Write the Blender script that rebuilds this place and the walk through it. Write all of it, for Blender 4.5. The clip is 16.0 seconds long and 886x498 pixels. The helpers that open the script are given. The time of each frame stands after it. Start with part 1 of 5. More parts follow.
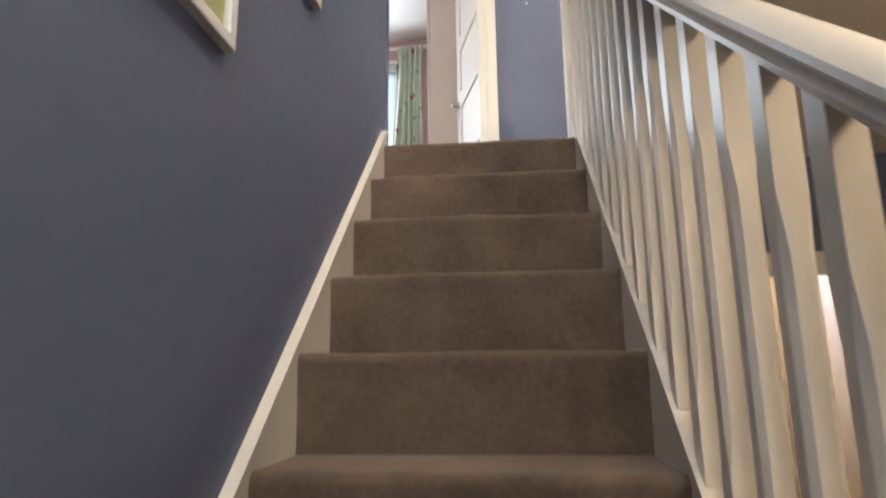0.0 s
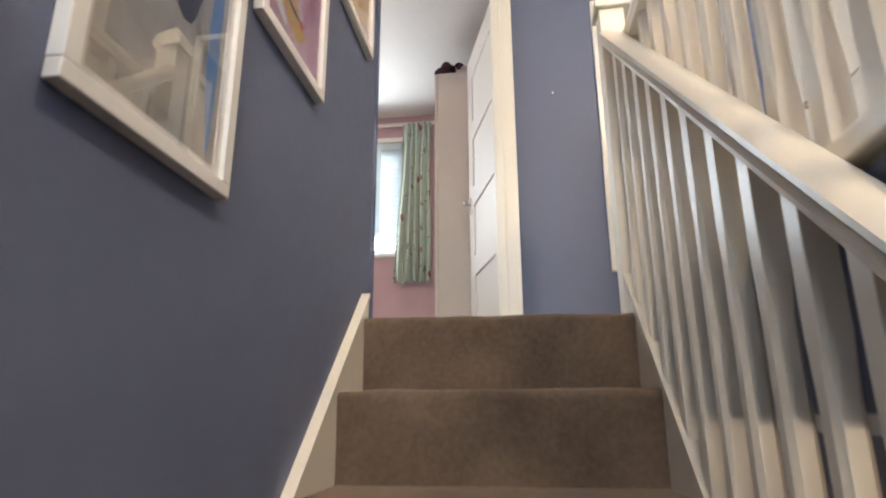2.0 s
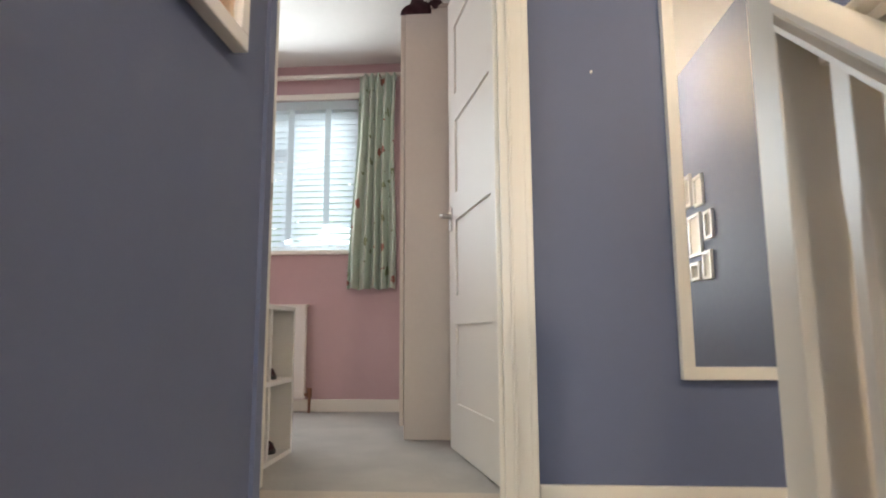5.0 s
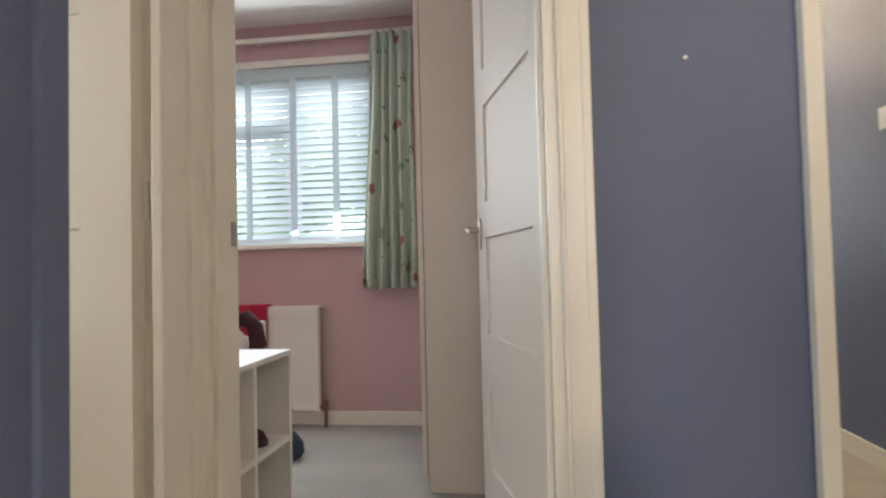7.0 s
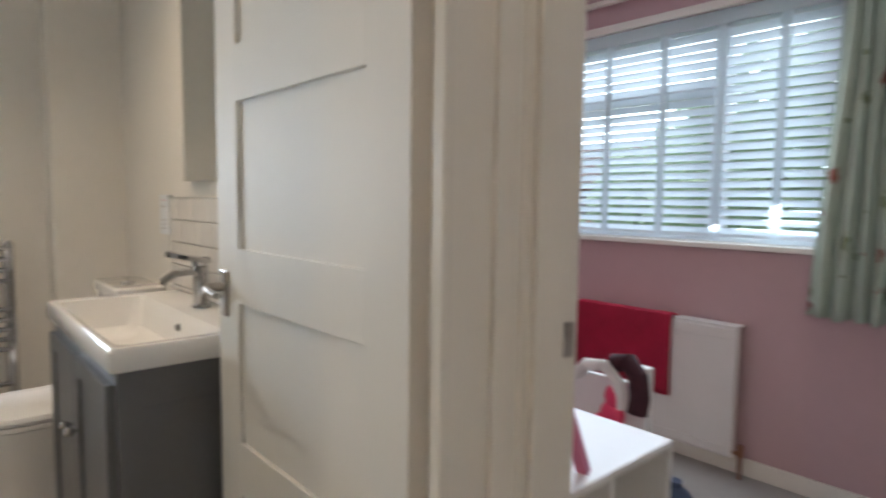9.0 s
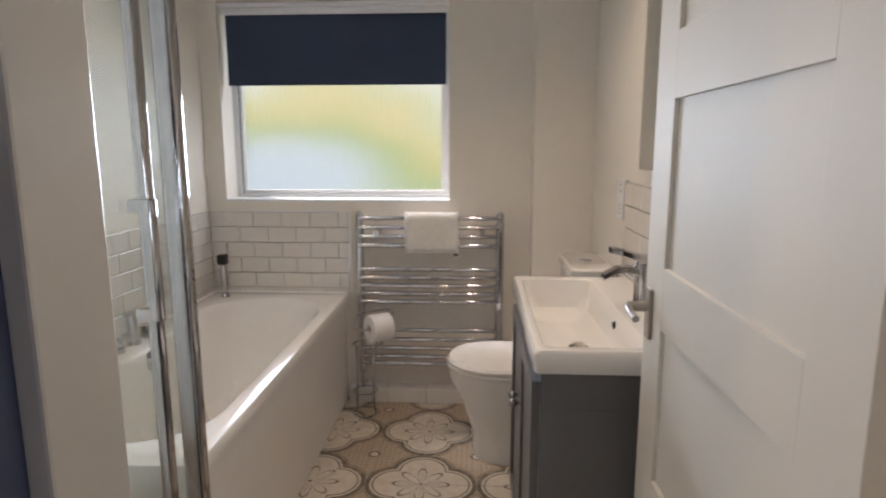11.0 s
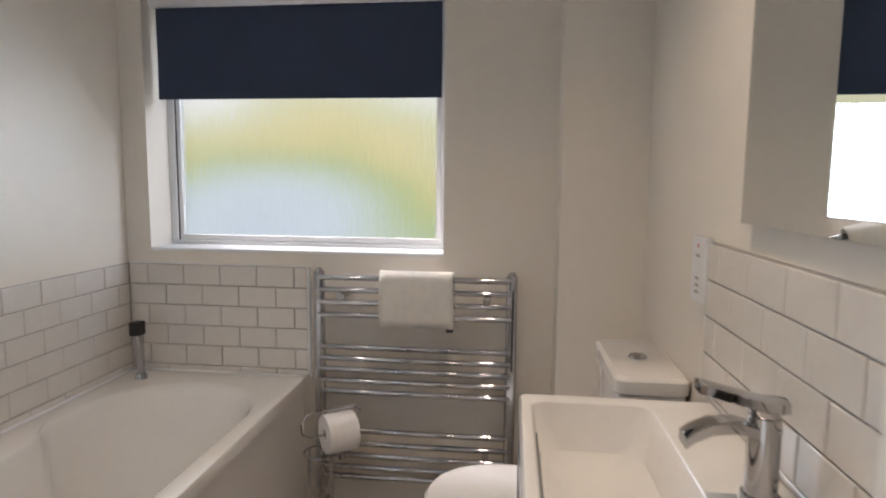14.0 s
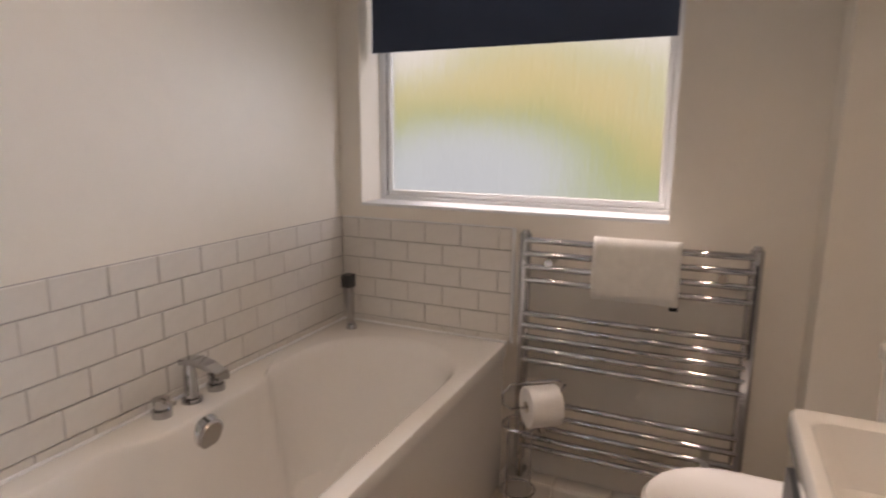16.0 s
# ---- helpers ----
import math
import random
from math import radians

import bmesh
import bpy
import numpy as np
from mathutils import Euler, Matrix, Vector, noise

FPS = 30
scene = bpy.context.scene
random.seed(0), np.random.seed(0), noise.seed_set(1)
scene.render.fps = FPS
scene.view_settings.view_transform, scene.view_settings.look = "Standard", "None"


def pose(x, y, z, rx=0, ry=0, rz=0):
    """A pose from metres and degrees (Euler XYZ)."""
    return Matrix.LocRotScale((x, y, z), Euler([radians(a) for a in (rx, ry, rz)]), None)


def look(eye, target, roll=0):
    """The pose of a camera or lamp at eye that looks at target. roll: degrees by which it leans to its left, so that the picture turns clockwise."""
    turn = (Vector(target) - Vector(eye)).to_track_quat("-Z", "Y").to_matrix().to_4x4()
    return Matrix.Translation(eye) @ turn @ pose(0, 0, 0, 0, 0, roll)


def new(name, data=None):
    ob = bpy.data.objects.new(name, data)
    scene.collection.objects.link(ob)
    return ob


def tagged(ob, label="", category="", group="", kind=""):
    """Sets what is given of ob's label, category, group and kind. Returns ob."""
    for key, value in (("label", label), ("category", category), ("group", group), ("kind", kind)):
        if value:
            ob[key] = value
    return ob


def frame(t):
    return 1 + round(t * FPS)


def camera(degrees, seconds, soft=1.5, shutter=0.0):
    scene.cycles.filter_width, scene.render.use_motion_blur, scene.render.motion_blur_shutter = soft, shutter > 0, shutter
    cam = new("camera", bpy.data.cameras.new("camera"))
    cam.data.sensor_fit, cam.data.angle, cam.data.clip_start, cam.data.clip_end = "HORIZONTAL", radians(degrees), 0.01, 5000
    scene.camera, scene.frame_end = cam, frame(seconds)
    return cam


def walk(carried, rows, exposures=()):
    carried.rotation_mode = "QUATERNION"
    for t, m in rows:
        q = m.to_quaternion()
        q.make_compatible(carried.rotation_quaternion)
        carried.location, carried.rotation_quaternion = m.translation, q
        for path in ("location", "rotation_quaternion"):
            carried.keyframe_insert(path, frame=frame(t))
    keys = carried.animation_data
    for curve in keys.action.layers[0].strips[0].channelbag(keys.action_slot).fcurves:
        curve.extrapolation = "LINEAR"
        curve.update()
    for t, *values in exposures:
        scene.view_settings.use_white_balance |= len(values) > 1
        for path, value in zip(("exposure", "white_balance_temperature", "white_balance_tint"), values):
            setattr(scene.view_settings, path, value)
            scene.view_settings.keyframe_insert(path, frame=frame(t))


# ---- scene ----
cam = camera(73.6, 16.0, soft=2.0, shutter=0.5)
METRES, EYE, TILT, LEAN, TURN = 4.9, -0.9065, 0.0, 0.0, 5.8
ROWS = [
    (0.0, 0.0, 0.0, 0.0, 0.14, 11.7, 0.69),
    (0.5, 0.0012, 0.0301, 0.031, 0.58, 14.54, 0.64),
    (1.0, -0.0007, 0.0567, 0.0728, 1.11, 15.73, 0.59),
    (1.5, 0.0093, 0.0866, 0.1043, 1.94, 16.17, 0.41),
    (2.0, 0.0079, 0.1157, 0.1288, 1.5, 15.72, 0.28),
    (2.5, 0.0025, 0.1389, 0.1645, 0.33, 14.93, 0.18),
    (3.0, 0.0076, 0.1702, 0.1756, -0.93, 14.1, 0.04),
    (3.5, 0.0067, 0.1994, 0.2065, -0.77, 12.34, -0.39),
    (4.0, -0.0031, 0.2351, 0.2342, -2.48, 11.15, 0.18),
    (6.5, 0.011, 0.388, 0.3411, 0.46, 3.0, 1.07),
    (7.0, 0.0116, 0.4088, 0.3589, 1.72, 1.92, 1.4),
    (7.5, 0.0094, 0.442, 0.3842, 7.04, 1.33, 1.24),
    (8.0, 0.0094, 0.4699, 0.3964, 15.84, -0.89, 0.96),
    (8.5, 0.0146, 0.4956, 0.4174, 28.41, -2.48, 0.02),
    (9.0, 0.0021, 0.5231, 0.4265, 42.43, -4.68, -0.78),
    (9.5, -0.0143, 0.5318, 0.4516, 56.15, -6.65, -1.07),
    (10.0, -0.0148, 0.5335, 0.4521, 68.54, -8.36, -0.83),
    (12.5, -0.0733, 0.602, 0.4464, 98.8, -9.16, 0.43),
    (13.0, -0.1066, 0.6014, 0.4463, 96.51, -7.91, -0.17),
    (13.5, -0.1437, 0.6057, 0.4441, 93.05, -7.06, -0.53),
    (14.0, -0.1868, 0.5993, 0.4503, 90.86, -6.29, -0.54),
    (14.5, -0.2033, 0.5949, 0.4539, 91.34, -7.01, -0.36),
    (15.0, -0.213, 0.589, 0.4547, 95.19, -8.01, -0.23),
    (15.5, -0.2158, 0.5813, 0.4532, 101.38, -9.35, -0.21),
    (16.0, -0.2184, 0.5762, 0.4508, 108.67, -10.78, -0.37),
]
walk(cam, [(t, pose(0, 0, EYE, TILT, LEAN, TURN) @ pose(METRES * x, METRES * y, METRES * z, 90 + pitch, roll, yaw)) for t, x, y, z, yaw, pitch, roll in ROWS],
     exposures=[(0.0, 1.1, 6550, 12), (3.0, 0.8, 6750, 13), (4.0, 0.65, 6800, 13), (6.5, 0.45, 6950, 13), (8.0, 0.1, 6300, 12), (9.0, 0.05, 6200, 14), (10.0, 0.05, 6400, 20), (12.5, 0.05, 5950, 19), (13.5, 0.0, 6000, 19), (14.5, -0.1, 6450, 23), (15.0, -0.15, 6850, 28), (16.0, -0.3, 7000, 28)])

# ---- world and lights ----
world = bpy.data.worlds.new("world")
scene.world = world
world.use_nodes = True
wn = world.node_tree.nodes
sky = wn.new("ShaderNodeTexSky")
sky.sky_type, sky.sun_disc, sky.sun_elevation, sky.sun_rotation = "NISHITA", False, radians(40), radians(20)
world.node_tree.links.new(sky.outputs[0], wn["Background"].inputs[0])
wn["Background"].inputs[1].default_value = 0.15


def area(name, at, target, w, h, power, colour, spread=180):
    d = bpy.data.lights.new(name, "AREA")
    d.shape, d.size, d.size_y, d.energy, d.color, d.spread = "RECTANGLE", w, h, power, colour, radians(spread)
    ob = new(name, d)
    ob.matrix_world = look(at, target)
    return ob


def bulb(name, at, power, colour, radius=0.05):
    d = bpy.data.lights.new(name, "POINT")
    d.energy, d.color, d.shadow_soft_size = power, colour, radius
    ob = new(name, d)
    ob.location = at
    return ob


DAY, WARM = (0.80, 0.92, 1.0), (1.0, 0.80, 0.56)
area("bathroom_window_light", (-3.455, 2.02, 1.34), (0, 2.02, 1.34), 1.0, 0.5, 9, (0.76, 0.90, 1.0), 76)
area("bedroom_window_light", (-1.70, 5.14, 1.53), (-1.5, 2.0, 1.0), 1.4, 0.95, 23, DAY)
# Added daylight fill before the solid end wall; there is no window behind it.
area("landing_fill_light", (0.15, -2.19, 1.2), (0.0, 2.0, 0.0), 1.2, 1.3, 34, (0.86, 0.95, 1.0), 130)
sun = bpy.data.lights.new("sun", "SUN")
sun.energy, sun.angle, sun.color = 5.0, radians(12), (1.0, 0.96, 0.9)
new("sun", sun).matrix_world = look((0, 0, 0), (0.3, 0.5, -0.7))

# ---- materials ----


def mat(name, colour, rough=0.6, metal=0.0, var=0.08, scale=6.0, bump=0.0, bscale=120.0, coat=0.0, second=None):
    """A surface with broad and fine variation of its colour, and relief."""
    m = bpy.data.materials.new(name)
    m.use_nodes = True
    nt = m.node_tree
    n, l = nt.nodes, nt.links
    b = n["Principled BSDF"]
    b.inputs["Roughness"].default_value, b.inputs["Metallic"].default_value = rough, metal
    b.inputs["Coat Weight"].default_value = coat
    tc = n.new("ShaderNodeTexCoord")
    big, fine = n.new("ShaderNodeTexNoise"), n.new("ShaderNodeTexNoise")
    big.inputs["Scale"].default_value, fine.inputs["Scale"].default_value = scale, scale * 14
    big.inputs["Detail"].default_value = 4
    mixf = n.new("ShaderNodeMix")
    mixf.inputs[0].default_value = 0.35
    l.new(tc.outputs["Object"], big.inputs["Vector"])
    l.new(tc.outputs["Object"], fine.inputs["Vector"])
    l.new(big.outputs["Fac"], mixf.inputs[2])
    l.new(fine.outputs["Fac"], mixf.inputs[3])
    ramp = n.new("ShaderNodeMapRange")
    ramp.inputs["From Min"].default_value, ramp.inputs["From Max"].default_value = 0.3, 0.7
    l.new(mixf.outputs[0], ramp.inputs["Value"])
    mix = n.new("ShaderNodeMix")
    mix.data_type = "RGBA"
    lo = [c * (1 - var) for c in colour]
    hi = [min(1, c * (1 + var)) for c in (second or colour)]
    mix.inputs[6].default_value, mix.inputs[7].default_value = (*lo, 1), (*hi, 1)
    l.new(ramp.outputs[0], mix.inputs[0])
    l.new(mix.outputs[2], b.inputs["Base Color"])
    rr = n.new("ShaderNodeMapRange")
    rr.inputs["To Min"].default_value, rr.inputs["To Max"].default_value = rough * 0.85, min(1, rough * 1.15)
    l.new(fine.outputs["Fac"], rr.inputs["Value"])
    if rough > 0.5:
        l.new(rr.outputs[0], b.inputs["Roughness"])
    if bump:
        bn, bp = n.new("ShaderNodeTexNoise"), n.new("ShaderNodeBump")
        bn.inputs["Scale"].default_value, bn.inputs["Detail"].default_value = bscale, 3
        bp.inputs["Strength"].default_value, bp.inputs["Distance"].default_value = bump, 0.004
        l.new(tc.outputs["Object"], bn.inputs["Vector"])
        l.new(bn.outputs["Fac"], bp.inputs["Height"])
        l.new(bp.outputs[0], b.inputs["Normal"])
    return m


def glass(name, tint, rough, alpha):
    m = bpy.data.materials.new(name)
    m.use_nodes = True
    n, l = m.node_tree.nodes, m.node_tree.links
    out = n["Material Output"]
    tr, gl, mx, fr = n.new("ShaderNodeBsdfTransparent"), n.new("ShaderNodeBsdfGlossy"), n.new("ShaderNodeMixShader"), n.new("ShaderNodeLayerWeight")
    fr.inputs["Blend"].default_value = 0.5
    po, ma = n.new("ShaderNodeMath"), n.new("ShaderNodeMath")
    po.operation, ma.operation = "POWER", "MULTIPLY_ADD"
    po.inputs[1].default_value, ma.inputs[1].default_value, ma.inputs[2].default_value = 4.0, 0.9, alpha
    l.new(fr.outputs["Facing"], po.inputs[0])
    l.new(po.outputs[0], ma.inputs[0])
    tr.inputs[0].default_value = (*tint, 1)
    gl.inputs["Roughness"].default_value = rough
    l.new(ma.outputs[0], mx.inputs[0])
    l.new(tr.outputs[0], mx.inputs[1])
    l.new(gl.outputs[0], mx.inputs[2])
    l.new(mx.outputs[0], out.inputs[0])
    return m


M_BLUE = mat("blue_wall_paint", (0.105, 0.128, 0.212), 0.6, var=0.05, scale=1.5, bump=0.08, bscale=180)
M_CREAM = mat("bathroom_wall_paint", (0.78, 0.735, 0.665), 0.8, var=0.03, scale=1.2, bump=0.06, bscale=150)
M_PINK = mat("pink_wall_paint", (0.51, 0.345, 0.35), 0.6, var=0.04, scale=1.4, bump=0.06, bscale=150)
M_CEIL = mat("ceiling_paint", (0.78, 0.76, 0.72), 0.75, var=0.03, scale=1.5, bump=0.05)
M_WHITE = mat("white_gloss_paint", (0.76, 0.72, 0.64), 0.32, var=0.006, scale=2)
M_DOOR = mat("white_door_paint", (0.76, 0.73, 0.67), 0.58, var=0.012, scale=2)
M_STAIRCARPET = mat("brown_stair_carpet", (0.140, 0.099, 0.071), 0.95, var=0.45, scale=5, bump=0.9, bscale=420)
M_CARPET = mat("cream_carpet", (0.50, 0.44, 0.36), 0.95, var=0.12, scale=6, bump=0.8, bscale=380)
M_GREYCARPET = mat("grey_carpet", (0.36, 0.34, 0.31), 0.95, var=0.14, scale=5, bump=0.8, bscale=380)
M_CHROME = mat("chrome", (0.50, 0.495, 0.50), 0.035, metal=1.0, var=0.03)
M_NICKEL = mat("brushed_nickel", (0.42, 0.39, 0.36), 0.3, metal=1.0, var=0.05)
M_CERAMIC = mat("white_ceramic", (0.84, 0.82, 0.79), 0.1, var=0.02, coat=0.4)
M_ACRYLIC = mat("white_acrylic", (0.82, 0.80, 0.77), 0.14, var=0.02, scale=2, coat=0.3)
M_TILE = mat("glazed_wall_tile", (0.72, 0.69, 0.65), 0.14, var=0.05, scale=4, bump=0.12, bscale=14, coat=0.3)
M_GROUT = mat("grey_grout", (0.36, 0.34, 0.32), 0.9, var=0.1, scale=30)
M_GREY = mat("grey_cabinet_paint", (0.155, 0.155, 0.16), 0.4, var=0.06, scale=4, bump=0.05)
M_NAVY = mat("navy_blind_fabric", (0.040, 0.056, 0.100), 0.85, var=0.1, scale=8, bump=0.25, bscale=500)
M_UPVC = mat("white_upvc", (0.78, 0.79, 0.80), 0.3, var=0.02)
M_PAPER = mat("white_paper", (0.82, 0.80, 0.78), 0.9, var=0.04, scale=20, bump=0.2)
M_TOWEL = mat("white_terry_towel", (0.82, 0.80, 0.75), 0.95, var=0.06, scale=30, bump=0.9, bscale=350)
M_RED = mat("crimson_towel", (0.36, 0.006, 0.035), 0.95, var=0.2, scale=12, bump=0.8, bscale=300)
M_BLACK = mat("black_plastic", (0.012, 0.012, 0.013), 0.4, var=0.1)
M_DARK = mat("dark_fur", (0.045, 0.012, 0.018), 0.95, var=0.3, scale=30, bump=0.9, bscale=150)
M_HOTPINK = mat("pink_plastic", (0.72, 0.05, 0.13), 0.5, var=0.1)
M_ROSE = mat("rose_painted_wood", (0.52, 0.16, 0.25), 0.5, var=0.08)
M_LAMINATE = mat("white_laminate", (0.76, 0.75, 0.73), 0.35, var=0.02, scale=3)
M_WARDROBE = mat("pale_wardrobe_laminate", (0.62, 0.55, 0.48), 0.4, var=0.04, scale=3)
M_SLAT = mat("blind_slat", (0.80, 0.82, 0.84), 0.5, var=0.03)
_n, _l = M_SLAT.node_tree.nodes, M_SLAT.node_tree.links
_t, _x = _n.new("ShaderNodeBsdfTranslucent"), _n.new("ShaderNodeMixShader")
_t.inputs[0].default_value, _x.inputs[0].default_value = (0.86, 0.92, 0.95, 1), 0.65
_l.new(_n["Principled BSDF"].outputs[0], _x.inputs[1]), _l.new(_t.outputs[0], _x.inputs[2]), _l.new(_x.outputs[0], _n["Material Output"].inputs[0])


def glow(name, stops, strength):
    """A plain distance that glows by itself, paler to the top."""
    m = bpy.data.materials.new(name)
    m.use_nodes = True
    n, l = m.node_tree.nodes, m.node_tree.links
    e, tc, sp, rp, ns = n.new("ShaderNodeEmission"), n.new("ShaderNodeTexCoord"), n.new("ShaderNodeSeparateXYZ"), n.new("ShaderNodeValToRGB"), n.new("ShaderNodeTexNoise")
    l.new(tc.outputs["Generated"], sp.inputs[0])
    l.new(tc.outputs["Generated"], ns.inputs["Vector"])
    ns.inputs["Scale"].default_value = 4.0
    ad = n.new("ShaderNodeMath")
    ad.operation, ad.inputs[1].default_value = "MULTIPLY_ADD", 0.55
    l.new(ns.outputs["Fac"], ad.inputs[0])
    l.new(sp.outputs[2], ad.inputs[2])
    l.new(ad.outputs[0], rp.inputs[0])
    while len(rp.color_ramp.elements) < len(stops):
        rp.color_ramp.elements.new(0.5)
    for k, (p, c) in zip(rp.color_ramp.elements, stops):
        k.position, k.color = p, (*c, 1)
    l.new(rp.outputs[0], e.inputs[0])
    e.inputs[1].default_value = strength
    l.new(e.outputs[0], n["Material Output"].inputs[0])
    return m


M_GARDEN = glow("glowing_garden_distance", [(0.47, (0.50, 0.58, 0.62)), (0.65, (0.58, 0.67, 0.68)), (0.73, (0.38, 0.48, 0.16)), (0.80, (0.70, 0.60, 0.27)), (0.86, (0.58, 0.62, 0.34)), (0.94, (0.84, 0.85, 0.80))], 1.0)
M_SKY = glow("sky_distance", [(0.2, (0.7, 0.85, 0.95)), (1.0, (0.9, 0.96, 1.0))], 7.0)
M_RAD = mat("radiator_enamel", (0.72, 0.68, 0.64), 0.35, var=0.03)
M_YELLOW = mat("yellow_wall_paint", (0.80, 0.50, 0.06), 0.6, var=0.06)
M_WOODFLOOR = mat("oak_floor", (0.32, 0.2, 0.11), 0.5, var=0.15, scale=4)
M_COPPER = mat("tarnished_copper", (0.35, 0.18, 0.12), 0.4, metal=1.0, var=0.1)
M_MIRROR = mat("mirror_silver", (0.86, 0.88, 0.87), 0.015, metal=1.0, var=0.0)
M_GLASS = glass("clear_glass", (0.97, 0.985, 0.975), 0.02, 0.03)
M_PICGLASS = glass("picture_glass", (0.97, 0.97, 0.97), 0.01, 0.10)
M_BRICK = mat("house_brick", (0.34, 0.15, 0.10), 0.85, var=0.25, scale=6)
M_ROOF = mat("roof_tile", (0.14, 0.10, 0.09), 0.85, var=0.25, scale=6)
M_LEAF = mat("foliage", (0.07, 0.12, 0.06), 0.7, var=0.4, scale=3, second=(0.12, 0.17, 0.08))
_n, _l = M_LEAF.node_tree.nodes, M_LEAF.node_tree.links
_t, _x = _n.new("ShaderNodeBsdfTranslucent"), _n.new("ShaderNodeMixShader")
_t.inputs[0].default_value, _x.inputs[0].default_value = (0.52, 0.64, 0.46, 1), 0.75
_l.new(_n["Principled BSDF"].outputs[0], _x.inputs[1]), _l.new(_t.outputs[0], _x.inputs[2]), _l.new(_x.outputs[0], _n["Material Output"].inputs[0])
M_GRASS = mat("lawn", (0.06, 0.11, 0.03), 0.9, var=0.3, scale=2)
M_BARK = mat("bark", (0.12, 0.09, 0.06), 0.9, var=0.3, scale=8, bump=0.6)


def art(name, stops, scale, warp, seed):
    """Loose painted strokes in a few colours on paper."""
    m = bpy.data.materials.new(name)
    m.use_nodes = True
    n, l = m.node_tree.nodes, m.node_tree.links
    b = n["Principled BSDF"]
    b.inputs["Roughness"].default_value = 0.6
    tc, mp, ns, rp = n.new("ShaderNodeTexCoord"), n.new("ShaderNodeMapping"), n.new("ShaderNodeTexNoise"), n.new("ShaderNodeValToRGB")
    mp.inputs["Location"].default_value = (seed, seed * 2.3, 0)
    mp.inputs["Scale"].default_value = (1, 1.0, warp)
    ns.inputs["Scale"].default_value, ns.inputs["Detail"].default_value, ns.inputs["Distortion"].default_value = scale, 5, 1.2
    l.new(tc.outputs["Object"], mp.inputs[0])
    l.new(mp.outputs[0], ns.inputs["Vector"])
    l.new(ns.outputs["Fac"], rp.inputs[0])
    while len(rp.color_ramp.elements) < len(stops):
        rp.color_ramp.elements.new(0.5)
    for e, (p, c) in zip(rp.color_ramp.elements, stops):
        e.position, e.color = p, (*c, 1)
    l.new(rp.outputs[0], b.inputs["Base Color"])
    return m


for _m in (M_STAIRCARPET, M_CARPET, M_GREYCARPET, M_TOWEL):
    _m.node_tree.nodes["Principled BSDF"].inputs["Sheen Weight"].default_value = 0.12
_b = M_STAIRCARPET.node_tree.nodes["Principled BSDF"].inputs
_b["Sheen Weight"].default_value, _b["Sheen Roughness"].default_value, _b["Sheen Tint"].default_value = 0.3, 0.4, (1.0, 0.80, 0.60, 1)
A_GREEN = art("green_yellow_painting", [(0.3, (0.62, 0.6, 0.08)), (0.45, (0.55, 0.6, 0.2)), (0.55, (0.7, 0.66, 0.3)), (0.7, (0.8, 0.75, 0.5))], 5, 0.5, 1)
A_GREY = art("grey_collage", [(0.3, (0.12, 0.11, 0.11)), (0.42, (0.3, 0.29, 0.27)), (0.55, (0.4, 0.38, 0.35)), (0.72, (0.55, 0.52, 0.46))], 7, 0.5, 4)
A_PINK = art("pink_painting", [(0.3, (0.42, 0.12, 0.22)), (0.42, (0.62, 0.33, 0.42)), (0.56, (0.66, 0.42, 0.5)), (0.7, (0.78, 0.68, 0.68))], 9, 0.25, 7)
A_ORANGE = art("orange_painting", [(0.3, (0.6, 0.1, 0.05)), (0.42, (0.75, 0.3, 0.12)), (0.55, (0.78, 0.55, 0.28)), (0.7, (0.82, 0.7, 0.45))], 8, 0.6, 11)
P_YELLOW = mat("yellow_poster_paint", (0.72, 0.42, 0.02), 0.5, var=0.15, scale=14)
P_ORANGE = mat("orange_poster_paint", (0.75, 0.25, 0.06), 0.5, var=0.25, scale=18)
P_TEAL = mat("teal_poster_paint", (0.08, 0.34, 0.30), 0.5, var=0.3, scale=16)
P_BLUE = mat("blue_poster_paint", (0.06, 0.2, 0.5), 0.5, var=0.2, scale=14)
P_RED = mat("red_poster_paint", (0.62, 0.06, 0.06), 0.5, var=0.2, scale=14)


def frosted():
    """Rain-textured obscure glass, seen lit by the glowing garden plane behind."""
    m = bpy.data.materials.new("obscure_glass")
    m.use_nodes = True
    n, l = m.node_tree.nodes, m.node_tree.links
    b = n["Principled BSDF"]
    b.inputs["Base Color"].default_value = (0.97, 0.98, 0.97, 1)
    b.inputs["Transmission Weight"].default_value = 1.0
    b.inputs["Roughness"].default_value = 0.42
    b.inputs["IOR"].default_value = 1.15
    tc, mp, ns, bp = n.new("ShaderNodeTexCoord"), n.new("ShaderNodeMapping"), n.new("ShaderNodeTexNoise"), n.new("ShaderNodeBump")
    mp.inputs["Scale"].default_value = (60, 60, 9)
    ns.inputs["Scale"].default_value = 1.2
    bp.inputs["Strength"].default_value, bp.inputs["Distance"].default_value = 0.9, 0.01
    l.new(tc.outputs["Object"], mp.inputs[0])
    l.new(mp.outputs[0], ns.inputs["Vector"])
    l.new(ns.outputs["Fac"], bp.inputs["Height"])
    l.new(bp.outputs[0], b.inputs["Normal"])
    return m


M_FROST = frosted()


